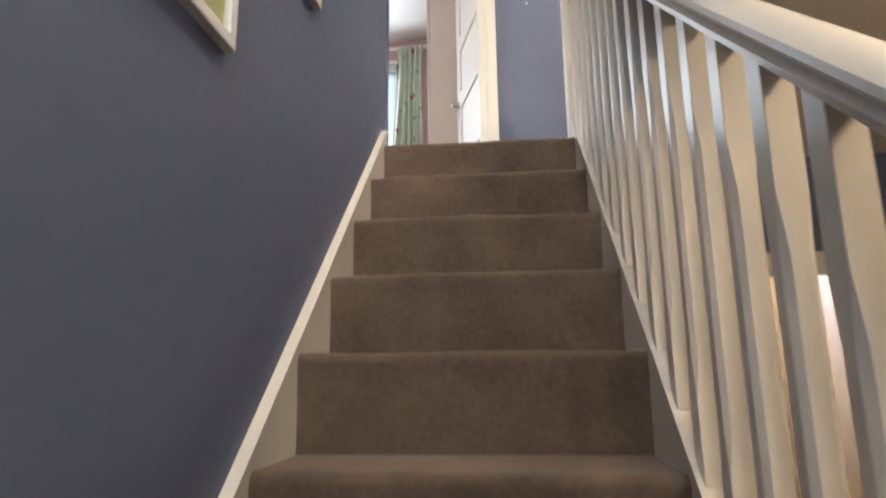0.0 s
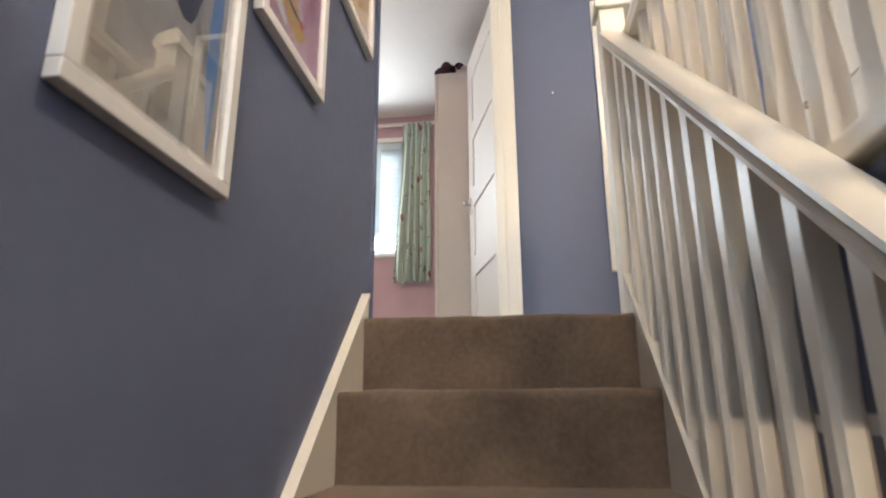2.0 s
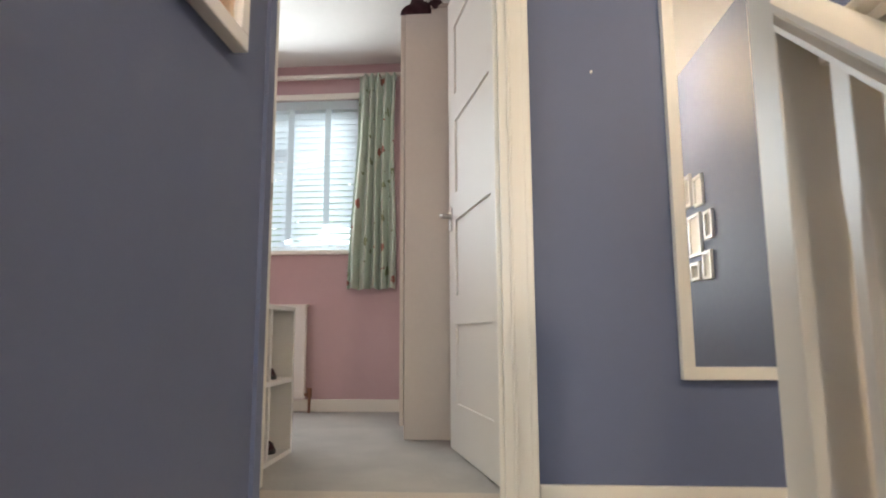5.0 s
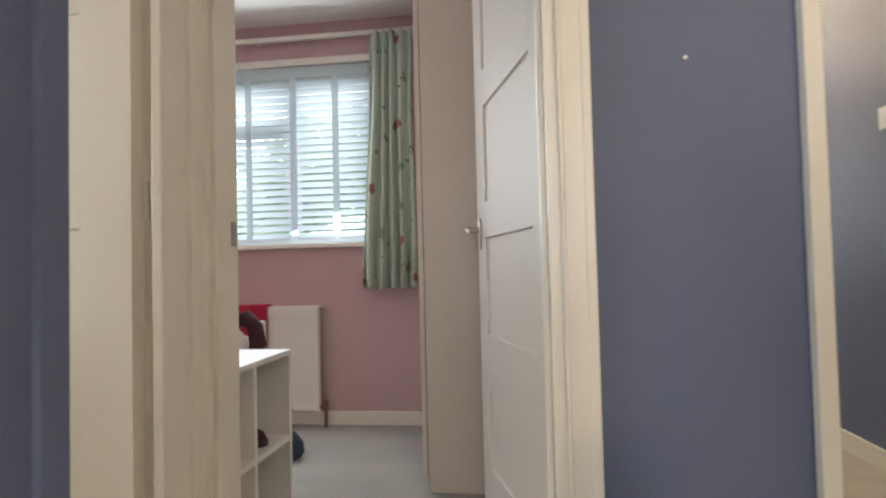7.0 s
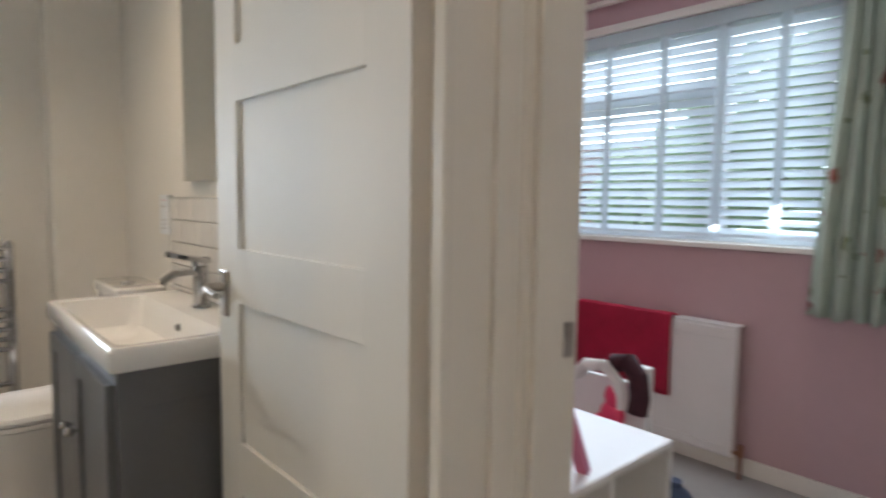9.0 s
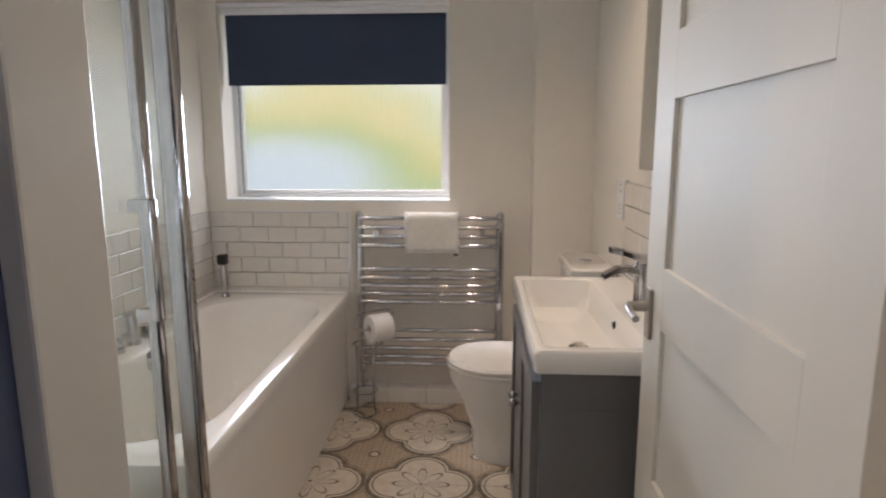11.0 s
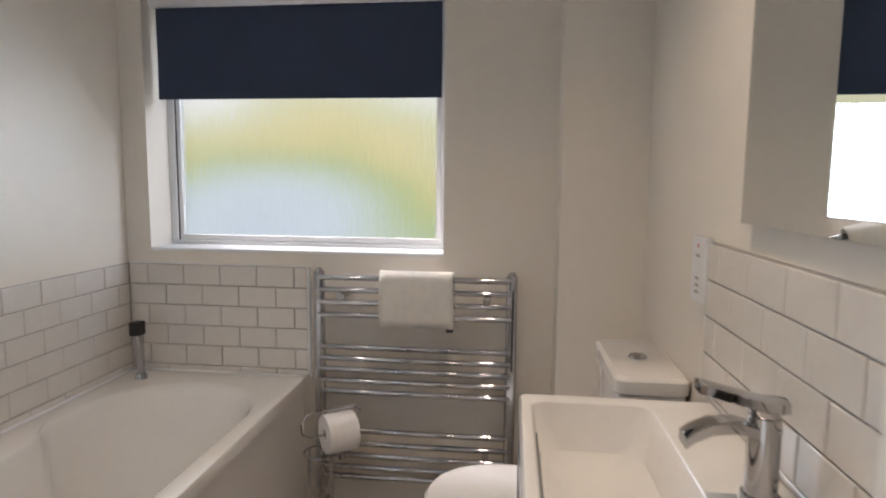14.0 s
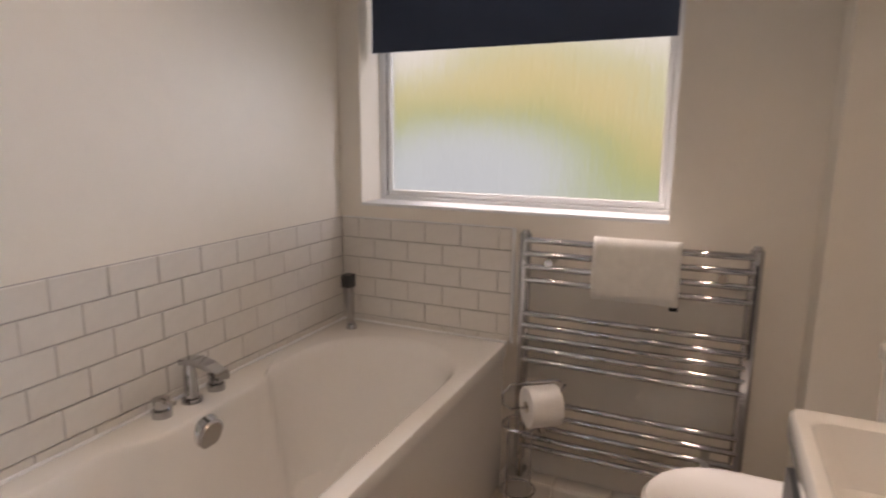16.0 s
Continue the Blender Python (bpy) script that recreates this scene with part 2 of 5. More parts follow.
def curtain_cloth():
    m = mat("floral_curtain", (0.52, 0.59, 0.50), 0.9, var=0.1, scale=10, bump=0.3, bscale=400)
    n, l = m.node_tree.nodes, m.node_tree.links
    b = n["Principled BSDF"]
    base = b.inputs["Base Color"].links[0].from_socket
    tc = n.new("ShaderNodeTexCoord")
    vo, ns, mr = n.new("ShaderNodeTexVoronoi"), n.new("ShaderNodeTexNoise"), n.new("ShaderNodeMapRange")
    vo.inputs["Scale"].default_value = 9
    ns.inputs["Scale"].default_value = 40
    vo.distance = "MANHATTAN"
    l.new(tc.outputs["Object"], vo.inputs["Vector"])
    l.new(tc.outputs["Object"], ns.inputs["Vector"])
    ad = n.new("ShaderNodeMath")
    ad.operation = "ADD"
    l.new(vo.outputs["Distance"], ad.inputs[0])
    l.new(ns.outputs["Fac"], ad.inputs[1])
    mr.inputs["From Min"].default_value, mr.inputs["From Max"].default_value = 0.79, 0.84
    mr.inputs["To Min"].default_value, mr.inputs["To Max"].default_value = 1, 0
    l.new(ad.outputs[0], mr.inputs["Value"])
    rp = n.new("ShaderNodeValToRGB")
    rp.color_ramp.interpolation = "CONSTANT"
    for e, c in zip([rp.color_ramp.elements[0], rp.color_ramp.elements[1], rp.color_ramp.elements.new(0.7)], [(0.32, 0.12, 0.09), (0.13, 0.11, 0.06), (0.24, 0.27, 0.15)]):
        e.color = (*c, 1)
    rp.color_ramp.elements[0].position, rp.color_ramp.elements[1].position = 0, 0.4
    sp = n.new("ShaderNodeSeparateColor")
    l.new(vo.outputs["Color"], sp.inputs[0])
    l.new(sp.outputs[0], rp.inputs[0])
    mx = n.new("ShaderNodeMix")
    mx.data_type = "RGBA"
    l.new(mr.outputs[0], mx.inputs[0])
    l.new(base, mx.inputs[6])
    l.new(rp.outputs[0], mx.inputs[7])
    l.new(mx.outputs[2], b.inputs["Base Color"])
    return m


M_CURTAIN = curtain_cloth()


def pattern_tile():
    """Printed floor tile: interlaced rings and a flower, worn brown on cream; the tile spans -0.5 to 0.5 of its own axes."""
    m = bpy.data.materials.new("patterned_floor_tile")
    m.use_nodes = True
    n, l = m.node_tree.nodes, m.node_tree.links
    b = n["Principled BSDF"]
    b.inputs["Roughness"].default_value = 0.35
    tc, sep, geo = n.new("ShaderNodeTexCoord"), n.new("ShaderNodeSeparateXYZ"), n.new("ShaderNodeNewGeometry")
    l.new(geo.outputs["Position"], sep.inputs[0])

    def op(kind, a, c=None, d=None):
        q = n.new("ShaderNodeMath")
        q.operation = kind
        for i, v in enumerate((a, c, d)):
            if v is None:
                continue
            if isinstance(v, (int, float)):
                q.inputs[i].default_value = v
            else:
                l.new(v, q.inputs[i])
        return q.outputs[0]

    s = 0.5 / TILE
    u = op("ABSOLUTE", op("SUBTRACT", op("FRACT", op("MULTIPLY", op("ADD", sep.outputs[0], 10 * TILE + 2.73), s)), 0.5))
    v = op("ABSOLUTE", op("SUBTRACT", op("FRACT", op("MULTIPLY", op("ADD", sep.outputs[1], 10 * TILE - 2.29), s)), 0.5))

    def dist(cx, cy):
        return op("SQRT", op("ADD", op("POWER", op("SUBTRACT", u, cx), 2.0), op("POWER", op("SUBTRACT", v, cy), 2.0)))

    def band(d, r, w):
        return op("LESS_THAN", op("ABSOLUTE", op("SUBTRACT", d, r)), w)

    lobes = op("MINIMUM", dist(0.22, 0), dist(0, 0.22))
    ring = op("MAXIMUM", band(lobes, 0.262, 0.022), band(lobes, 0.212, 0.008))
    corner = op("MAXIMUM", band(dist(0.5, 0.5), 0.05, 0.012), band(lobes, 0.30, 0.005))
    ang = op("ARCTAN2", v, u)
    petal = op("MULTIPLY", op("ABSOLUTE", op("COSINE", op("MULTIPLY", ang, 4.0))), 0.2)
    flower = band(dist(0, 0), op("ADD", petal, 0.05), 0.014)
    dots = op("LESS_THAN", op("ADD", op("ABSOLUTE", op("SINE", op("MULTIPLY", u, 62.0))), op("ABSOLUTE", op("SINE", op("MULTIPLY", v, 62.0)))), 0.75)
    dots = op("MULTIPLY", dots, op("GREATER_THAN", lobes, 0.32))
    ink = op("MAXIMUM", op("MAXIMUM", ring, corner), op("MAXIMUM", flower, op("MULTIPLY", dots, 0.8)))
    wear = n.new("ShaderNodeTexNoise")
    wear.inputs["Scale"].default_value, wear.inputs["Detail"].default_value = 30, 5
    info, addv = n.new("ShaderNodeObjectInfo"), n.new("ShaderNodeVectorMath")
    l.new(tc.outputs["Object"], addv.inputs[0])
    l.new(info.outputs["Location"], addv.inputs[1])
    l.new(addv.outputs[0], wear.inputs["Vector"])
    mr = n.new("ShaderNodeMapRange")
    mr.inputs["From Min"].default_value, mr.inputs["From Max"].default_value = 0.3, 0.6
    mr.inputs["To Min"].default_value, mr.inputs["To Max"].default_value = 0.5, 1
    l.new(wear.outputs["Fac"], mr.inputs["Value"])
    mx, base = n.new("ShaderNodeMix"), n.new("ShaderNodeMix")
    mx.data_type = base.data_type = "RGBA"
    base.inputs[6].default_value, base.inputs[7].default_value = (0.34, 0.25, 0.16, 1), (0.66, 0.61, 0.53, 1)
    field = op("MAXIMUM", op("LESS_THAN", lobes, 0.24), op("LESS_THAN", dist(0.5, 0.5), 0.06))
    l.new(op("MULTIPLY", op("ADD", op("MULTIPLY", field, 0.6), 0.2), op("ADD", wear.outputs["Fac"], 0.45)), base.inputs[0])
    l.new(op("MULTIPLY", ink, mr.outputs[0]), mx.inputs[0])
    l.new(base.outputs[2], mx.inputs[6])
    mx.inputs[7].default_value = (0.085, 0.065, 0.05, 1)
    l.new(mx.outputs[2], b.inputs["Base Color"])
    return m


TILE = 0.22
M_FLOORTILE = pattern_tile()

# ---- shape helpers ----


def box(bm, x0, x1, y0, y1, z0, z1, bevel=0.0):
    r = bmesh.ops.create_cube(bm, size=1.0, matrix=Matrix.Translation(((x0 + x1) / 2, (y0 + y1) / 2, (z0 + z1) / 2)) @ Matrix.Diagonal((abs(x1 - x0), abs(y1 - y0), abs(z1 - z0), 1)))
    if bevel:
        es = list({e for v in r["verts"] for e in v.link_edges})
        bmesh.ops.bevel(bm, geom=es, offset=bevel, segments=2, affect="EDGES", profile=0.6)


def tube(bm, a, b, r, r2=None, seg=14):
    a, b = Vector(a), Vector(b)
    q = (b - a).to_track_quat("Z", "Y").to_matrix().to_4x4()
    bmesh.ops.create_cone(bm, cap_ends=True, segments=seg, radius1=r, radius2=r if r2 is None else r2, depth=(b - a).length, matrix=Matrix.Translation((a + b) / 2) @ q)


def pipe(bm, pts, r, seg=10):
    """A round bar along a bent line."""
    pts = [Vector(p) for p in pts]
    rings = []
    for i, p in enumerate(pts):
        d = (pts[min(i + 1, len(pts) - 1)] - pts[max(i - 1, 0)]).normalized()
        q = d.to_track_quat("Z", "Y")
        rings.append([bm.verts.new(p + q @ Vector((r * math.cos(6.2832 * k / seg), r * math.sin(6.2832 * k / seg), 0))) for k in range(seg)])
    for i in range(len(rings) - 1):
        best = min(range(seg), key=lambda s: (rings[i][0].co - rings[i + 1][s].co).length)
        for k in range(seg):
            bm.faces.new((rings[i][k], rings[i][(k + 1) % seg], rings[i + 1][(k + 1 + best) % seg], rings[i + 1][(k + best) % seg]))
    bm.faces.new(rings[0][::-1]), bm.faces.new(rings[-1])


def extrude(bm, outline, depth):
    """A flat outline (3D points) thickened by the vector depth."""
    a = [bm.verts.new(p) for p in outline]
    b = [bm.verts.new(Vector(p) + Vector(depth)) for p in outline]
    bm.faces.new(a), bm.faces.new(b[::-1])
    for i in range(len(a)):
        j = (i + 1) % len(a)
        bm.faces.new((a[j], a[i], b[i], b[j]))


def loft(bm, rings, close=True):
    vs = [[bm.verts.new(p) for p in r] for r in rings]
    k = len(vs[0])
    for i in range(len(vs) - 1):
        for j in range(k if close else k - 1):
            bm.faces.new((vs[i][j], vs[i][(j + 1) % k], vs[i + 1][(j + 1) % k], vs[i + 1][j]))
    return vs


def link(name, bm, material, smooth=False):
    bmesh.ops.recalc_face_normals(bm, faces=bm.faces)
    me = bpy.data.meshes.new(name)
    bm.to_mesh(me)
    bm.free()
    me.materials.append(material)
    if smooth:
        for p in me.polygons:
            p.use_smooth = True
        me.set_sharp_from_angle(angle=radians(38))
    return new(name, me)


def part(name, bm, material, parent, label="", smooth=False):
    ob = link(name, bm, material, smooth)
    ob.parent = parent
    return tagged(ob, label)


def thing(name, label, category, at=(0, 0, 0), group="", rz=0):
    ob = new(name)
    ob.empty_display_size = 0.1
    ob.matrix_world = pose(*at, 0, 0, rz)
    return tagged(ob, label, category, group)


def boxes(*bs, bevel=0.0):
    bm = bmesh.new()
    for b in bs:
        box(bm, *b, bevel=bevel)
    return bm


def structure(name, material, *bs, label="", category="", bevel=0.0):
    return tagged(link(name, boxes(*bs, bevel=bevel), material), label, category, "", "structure")


def rounded(cx, cy, hx, hy, r, z, k=6):
    pts = []
    for sx, sy, a0 in ((1, 1, 0), (-1, 1, 90), (-1, -1, 180), (1, -1, 270)):
        for i in range(k + 1):
            a = radians(a0 + 90 * i / k)
            pts.append((cx + sx * (hx - r) + r * math.cos(a), cy + sy * (hy - r) + r * math.sin(a), z))
    return pts


# ---- the plan ----
WALL_L, WALL_R = -0.485, 1.28
LAND_Y, END_Y = 2.25, 3.247
GO, RISE = 0.232, 0.216
HALL = -12 * RISE
TOP = 2.32

structure("wall_stair_left", M_BLUE, (-0.60, WALL_L, -2.2, 2.372, HALL, TOP), label="dark blue painted stairwell wall", category="wall")
structure("trim_wall_end", M_BLUE, (-0.605, -0.478, 2.372, 2.398, 0, TOP), label="blue painted edge on the stair wall's end", category="trim")
structure("wall_recess", M_BLUE, (-0.87, -0.60, 2.22, 2.30, 0, TOP), label="short blue wall beside the bathroom door", category="wall")
structure("wall_landing_end", M_BLUE, (0.0, 1.28, END_Y, 3.36, HALL, TOP), (-0.85, 0.0, END_Y, 3.36, 2.06, TOP), label="blue landing wall with a mirror", category="wall")
structure("wall_landing_right", M_BLUE, (WALL_R, 1.39, -2.2, 2.30, HALL, TOP), (WALL_R, 1.39, 3.05, 3.36, HALL, TOP), (WALL_R, 1.39, 2.30, 3.05, 2.05, TOP), (WALL_R, 1.39, 2.30, 3.05, HALL, 0), label="blue landing wall hung with small frames", category="wall")
structure("wall_behind", M_BLUE, (-0.60, 1.39, -2.32, -2.2, HALL, TOP), label="blue wall at the end of the hall", category="wall")
structure("ceiling_landing", M_CEIL, (-0.87, 1.39, -2.32, 3.36, TOP, TOP + 0.1), label="white ceiling over the landing", category="ceiling")
structure("floor_hall", M_WOODFLOOR, (-0.60, 1.39, -2.2, 3.36, HALL - 0.1, HALL), label="oak floor of the lower hall", category="floor")
structure("landing_edge", M_BLUE, (0.372, 0.392, -2.2, LAND_Y + 0.05, -0.276, -0.012), label="dark blue painted edge of the landing", category="trim")
structure("ceiling_hall", M_CEIL, (0.392, WALL_R, -2.2, 2.25, -0.30, -0.276), label="cream ceiling under the landing", category="ceiling")
structure("floor_landing", M_CARPET, (-0.87, WALL_R, LAND_Y + 0.03, END_Y, -0.06, 0), (0.392, WALL_R, -2.2, LAND_Y + 0.03, -0.06, 0), (-0.85, -0.06, END_Y, 3.36, -0.06, 0.002), label="cream carpet on the landing", category="floor")
structure("wall_under_landing", M_BLUE, (0.40, 0.572, 1.75, 1.85, HALL, -0.30), (0.572, 1.28, 1.75, 1.85, -0.588, -0.30), label="blue hall wall around a doorway", category="wall")
structure("wall_understair", M_WHITE, (-0.485, 0.38, 2.28, 2.36, HALL, -0.06), label="white wall behind the top stair", category="wall")
structure("trim_hall_door", M_WHITE, (0.572, 0.60, 1.735, 1.75, HALL, -0.588), (0.572, 1.28, 1.73, 1.75, -0.655, -0.588), label="white frame of the hall doorway", category="trim")
structure("wall_lit_room", M_YELLOW, (0.40, 1.28, 3.0, 3.1, HALL, -0.30), (0.40, 0.45, 1.86, 3.0, HALL, -0.30), label="yellow wall of the room beyond the hall", category="wall")
structure("ceiling_lit_room", M_CEIL, (0.40, 1.28, 1.86, 3.1, -0.30, -0.27), label="white ceiling of the room beyond the hall", category="ceiling")

# skirting
structure("baseboard_landing", M_WHITE, (0.007, 1.28, 3.230, END_Y, 0.0, 0.058), (1.262, WALL_R, -2.2, 2.22, 0.0, 0.085), label="white skirting board on the landing", category="baseboard", bevel=0.004)


def stairs():
    st = thing("staircase", "brown carpeted stairs between white painted strings", "stairs")
    for k in range(12):
        y, z = LAND_Y - GO * k, -RISE * k
        bm = bmesh.new()
        prof = [(y - 0.006, z - RISE), (y - 0.008, z - 0.12), (y - 0.012, z - 0.05)]
        for i in range(7):
            a = radians(185 - 95 * i / 6)
            prof.append((y + 0.008 + 0.022 * math.cos(a), z - 0.022 + 0.022 * math.sin(a)))
        back = GO + 0.02 if k else 0.028
        prof += [(y + back, z), (y + back, z - 0.03), (y + 0.026, z - 0.031), (y + 0.026, z - RISE)]
        n = 24
        rings = []
        for i in range(n + 1):
            x = -0.462 + 0.762 * i / n
            wob = 0.004 * noise.noise((x * 5, k * 3.1, 0.5)) + 0.0025 * noise.noise((x * 14, k * 1.7, 4.5))
            rings.append([(x, py - wob * (1 if j < 10 else 0), pz + (wob if 5 < j < 10 else 0)) for j, (py, pz) in enumerate(prof)])
        vs = loft(bm, rings)
        bm.faces.new(vs[0]), bm.faces.new(vs[-1][::-1])
        part("step", bm, M_STAIRCARPET, st, smooth=True)
    slope = RISE / GO

    def string(x0, x1, top, mname, end):
        def line(y, dz):
            return (LAND_Y - y) * -slope + dz
        y0, y1 = LAND_Y - GO * 11.9, end
        bm = bmesh.new()
        extrude(bm, [(x0, y0, line(y0, -0.30)), (x0, y1, line(y1, -0.30)), (x0, y1, line(y1, top)), (x0, y0, line(y0, top))], (x1 - x0, 0, 0))
        part("string", bm, M_WHITE, st, mname)
        bm = bmesh.new()
        extrude(bm, [(x0 - 0.004, y0, line(y0, top)), (x0 - 0.004, y1, line(y1, top)), (x0 - 0.004, y1, line(y1, top + 0.014)), (x0 - 0.004, y0, line(y0, top + 0.014))], (x1 - x0 + 0.008, 0, 0))
        part("string_cap", bm, M_WHITE, st)

    string(WALL_L, -0.462, 0.035, "white wall string", 2.285)
    string(0.30, 0.345, 0.035, "white outer string", 2.335)
    return st


stairs()


def spindle(parent, x, y, z0, z1):
    """Square baluster with a stop-chamfered shaft."""
    h = 0.0185
    L = z1 - z0
    bm = bmesh.new()
    rings = []
    for z, cut in ((z0, 0.001), (z0 + 0.15 * L, 0.001), (z0 + 0.23 * L, 0.008), (z0 + 0.70 * L, 0.008), (z0 + 0.78 * L, 0.001), (z1, 0.001)):
        w = h if cut < 0.01 else h * 0.98
        rings.append([(x + sx * a, y + sy * b, z) for sx, sy, a, b in ((1, -1, w, w - cut), (1, 1, w, w - cut), (1, 1, w - cut, w), (-1, 1, w - cut, w), (-1, 1, w, w - cut), (-1, -1, w, w - cut), (-1, -1, w - cut, w), (1, -1, w - cut, w))])
    vs = loft(bm, rings)
    bm.faces.new(vs[0]), bm.faces.new(vs[-1][::-1])
    return part("spindle", bm, M_WHITE, parent)


RAILPROF = [(-0.030, 0.0), (-0.032, 0.012), (-0.024, 0.022), (-0.034, 0.034), (-0.034, 0.046), (-0.022, 0.060), (0, 0.065), (0.022, 0.060), (0.034, 0.046), (0.034, 0.034), (0.024, 0.022), (0.032, 0.012), (0.030, 0.0)]


def rail(parent, x, a, b):
    bm = bmesh.new()
    vs = loft(bm, [[(x + px, a[0], a[1] + pz) for px, pz in RAILPROF], [(x + px, b[0], b[1] + pz) for px, pz in RAILPROF]])
    bm.faces.new(vs[0]), bm.faces.new(vs[-1][::-1])
    return part("handrail", bm, M_WHITE, parent, "glossy white moulded handrail", True)


def balustrades():
    s = RISE / GO
    bal = thing("stair_balustrade", "white painted stair balustrade with chamfered spindles", "balustrade", (0, 0, 0))
    y1, y0 = 2.345, -0.4

    def under(y):
        return 0.915 - (y1 - y) * 0.875

    rail(bal, 0.325, (y0, under(y0)), (y1, under(y1)))
    y = 2.225
    while y > -0.4:
        spindle(bal, 0.325, y, -(LAND_Y - y) * s + 0.03, under(y) + 0.02)
        y -= 0.118
    nw = thing("newel_post", "white square newel post with moulded cap", "newel", (0.337, 2.388, 0))
    bm = bmesh.new()
    box(bm, -0.041, 0.041, -0.041, 0.041, -0.6, 1.06, 0.003)
    part("post", bm, M_WHITE, nw)
    part("collar", boxes((-0.056, 0.056, -0.056, 0.056, 1.06, 1.085), (-0.05, 0.05, -0.05, 0.05, 1.085, 1.115), bevel=0.006), M_WHITE, nw)
    bm = bmesh.new()
    bmesh.ops.create_cone(bm, cap_ends=True, segments=4, radius1=0.064, radius2=0.01, depth=0.05, matrix=Matrix.Translation((0, 0, 1.14)) @ Matrix.Rotation(radians(45), 4, "Z"))
    part("cap", bm, M_WHITE, nw)
    g = thing("landing_balustrade", "white landing balustrade with level handrail", "balustrade")
    rail(g, 0.385, (-2.1, 0.86), (2.35, 0.86))
    part("base_rail", boxes((0.352, 0.418, -2.1, 2.347, 0.0, 0.03), bevel=0.004), M_WHITE, g)
    y = 2.24
    while y > -2.0:
        spindle(g, 0.385, y, 0.03, 0.865)
        y -= 0.118


balustrades()


def picture(y0, y1, z0, z1, art_mat, label, marks=(), mount=0.0):
    w, h = y1 - y0, z1 - z0
    p = thing("picture", label, "picture", (WALL_L, (y0 + y1) / 2, z0), "pictures up the stairs")
    f, d = 0.024, 0.022
    for b in ((0, d, -w / 2, w / 2, 0, f), (0, d, -w / 2, w / 2, h - f, h), (0, d, -w / 2, -w / 2 + f, f, h - f), (0, d, w / 2 - f, w / 2, f, h - f)):
        part("frame_bar", boxes(b, bevel=0.0025), M_LAMINATE, p, "white frame side")
    part("artwork", boxes((0.001, 0.009, -w / 2 + f, w / 2 - f, f, h - f)), art_mat, p, "painted sheet")
    if mount:
        g = f + mount
        for b in ((0.009, 0.0125, -w / 2 + f, w / 2 - f, f, g), (0.009, 0.0125, -w / 2 + f, w / 2 - f, h - g, h - f), (0.009, 0.0125, -w / 2 + f, -w / 2 + g, g, h - g), (0.009, 0.0125, w / 2 - g, w / 2 - f, g, h - g)):
            part("mount_strip", boxes(b), M_PAPER, p, "white card mount")
    pane = part("glazing", boxes((0.0135, 0.0145, -w / 2 + f, w / 2 - f, f, h - f)), M_PICGLASS, p, "clear glass")
    pane.visible_shadow = False
    for q, (cy, cz, ry, rz_, tilt, m) in enumerate(marks):
        bm = bmesh.new()
        pts = []
        for i in range(20):
            a = 6.2832 * i / 20
            r = 1 + 0.18 * math.sin(3 * a + cy * 40)
            u, v = ry * r * math.cos(a), rz_ * r * math.sin(a)
            pts.append((0.0092 + 0.0003 * q, cy + u * math.cos(tilt) - v * math.sin(tilt), cz + u * math.sin(tilt) + v * math.cos(tilt)))
        extrude(bm, pts, (0.0008, 0, 0))
        part("painted_shape", bm, m, p)
    return p


picture(0.565, 0.925, -0.342, 0.14, A_GREEN, "white framed yellow-green painting on the blue wall", ((0.04, 0.225, 0.105, 0.07, 0.15, P_ORANGE), (0.045, 0.245, 0.095, 0.075, 0.2, P_BLUE), (-0.04, 0.27, 0.07, 0.05, -0.4, P_ORANGE), (-0.03, 0.285, 0.06, 0.05, -0.5, P_BLUE), (0.03, 0.26, 0.045, 0.03, 0.3, P_TEAL), (0.02, 0.30, 0.04, 0.025, 0.1, M_PAPER), (0.08, 0.34, 0.05, 0.04, 0.9, P_ORANGE), (0.0, 0.37, 0.06, 0.02, 0.2, P_YELLOW), (0.1, 0.28, 0.03, 0.012, 1.0, P_TEAL), (-0.09, 0.33, 0.04, 0.03, 0.4, P_TEAL)))
picture(1.037, 1.395, 0.053, 0.535, A_GREY, "white framed grey collage behind reflecting glass", ((0.112, 0.25, 0.016, 0.19, 0, P_BLUE), (0.02, 0.3, 0.05, 0.07, 0.3, M_BLACK), (-0.03, 0.36, 0.014, 0.018, 0, P_RED), (-0.085, 0.30, 0.010, 0.03, 0, P_ORANGE), (0.055, 0.33, 0.012, 0.02, 0.5, P_ORANGE), (-0.09, 0.39, 0.014, 0.02, 0.4, P_RED)), mount=0.014)
picture(1.452, 1.805, 0.452, 0.934, A_PINK, "white framed pink painting of a yellow bird", ((-0.05, 0.13, 0.085, 0.038, -0.4, P_YELLOW), (-0.125, 0.165, 0.04, 0.028, -0.2, P_YELLOW), (0.02, 0.095, 0.034, 0.03, -0.2, P_YELLOW), (-0.03, 0.125, 0.06, 0.005, -0.2, M_BLACK), (0.035, 0.115, 0.012, 0.010, 0.3, P_RED), (0.08, 0.33, 0.016, 0.07, 0.6, P_RED), (0.11, 0.36, 0.010, 0.06, 0.7, P_RED), (-0.1, 0.09, 0.05, 0.02, -0.5, M_PAPER)))
picture(1.89, 2.255, 0.868, 1.35, A_ORANGE, "white framed orange and yellow painting", ((0.05, 0.09, 0.07, 0.04, 0.2, P_YELLOW), (-0.05, 0.2, 0.03, 0.09, 0.4, P_RED)))


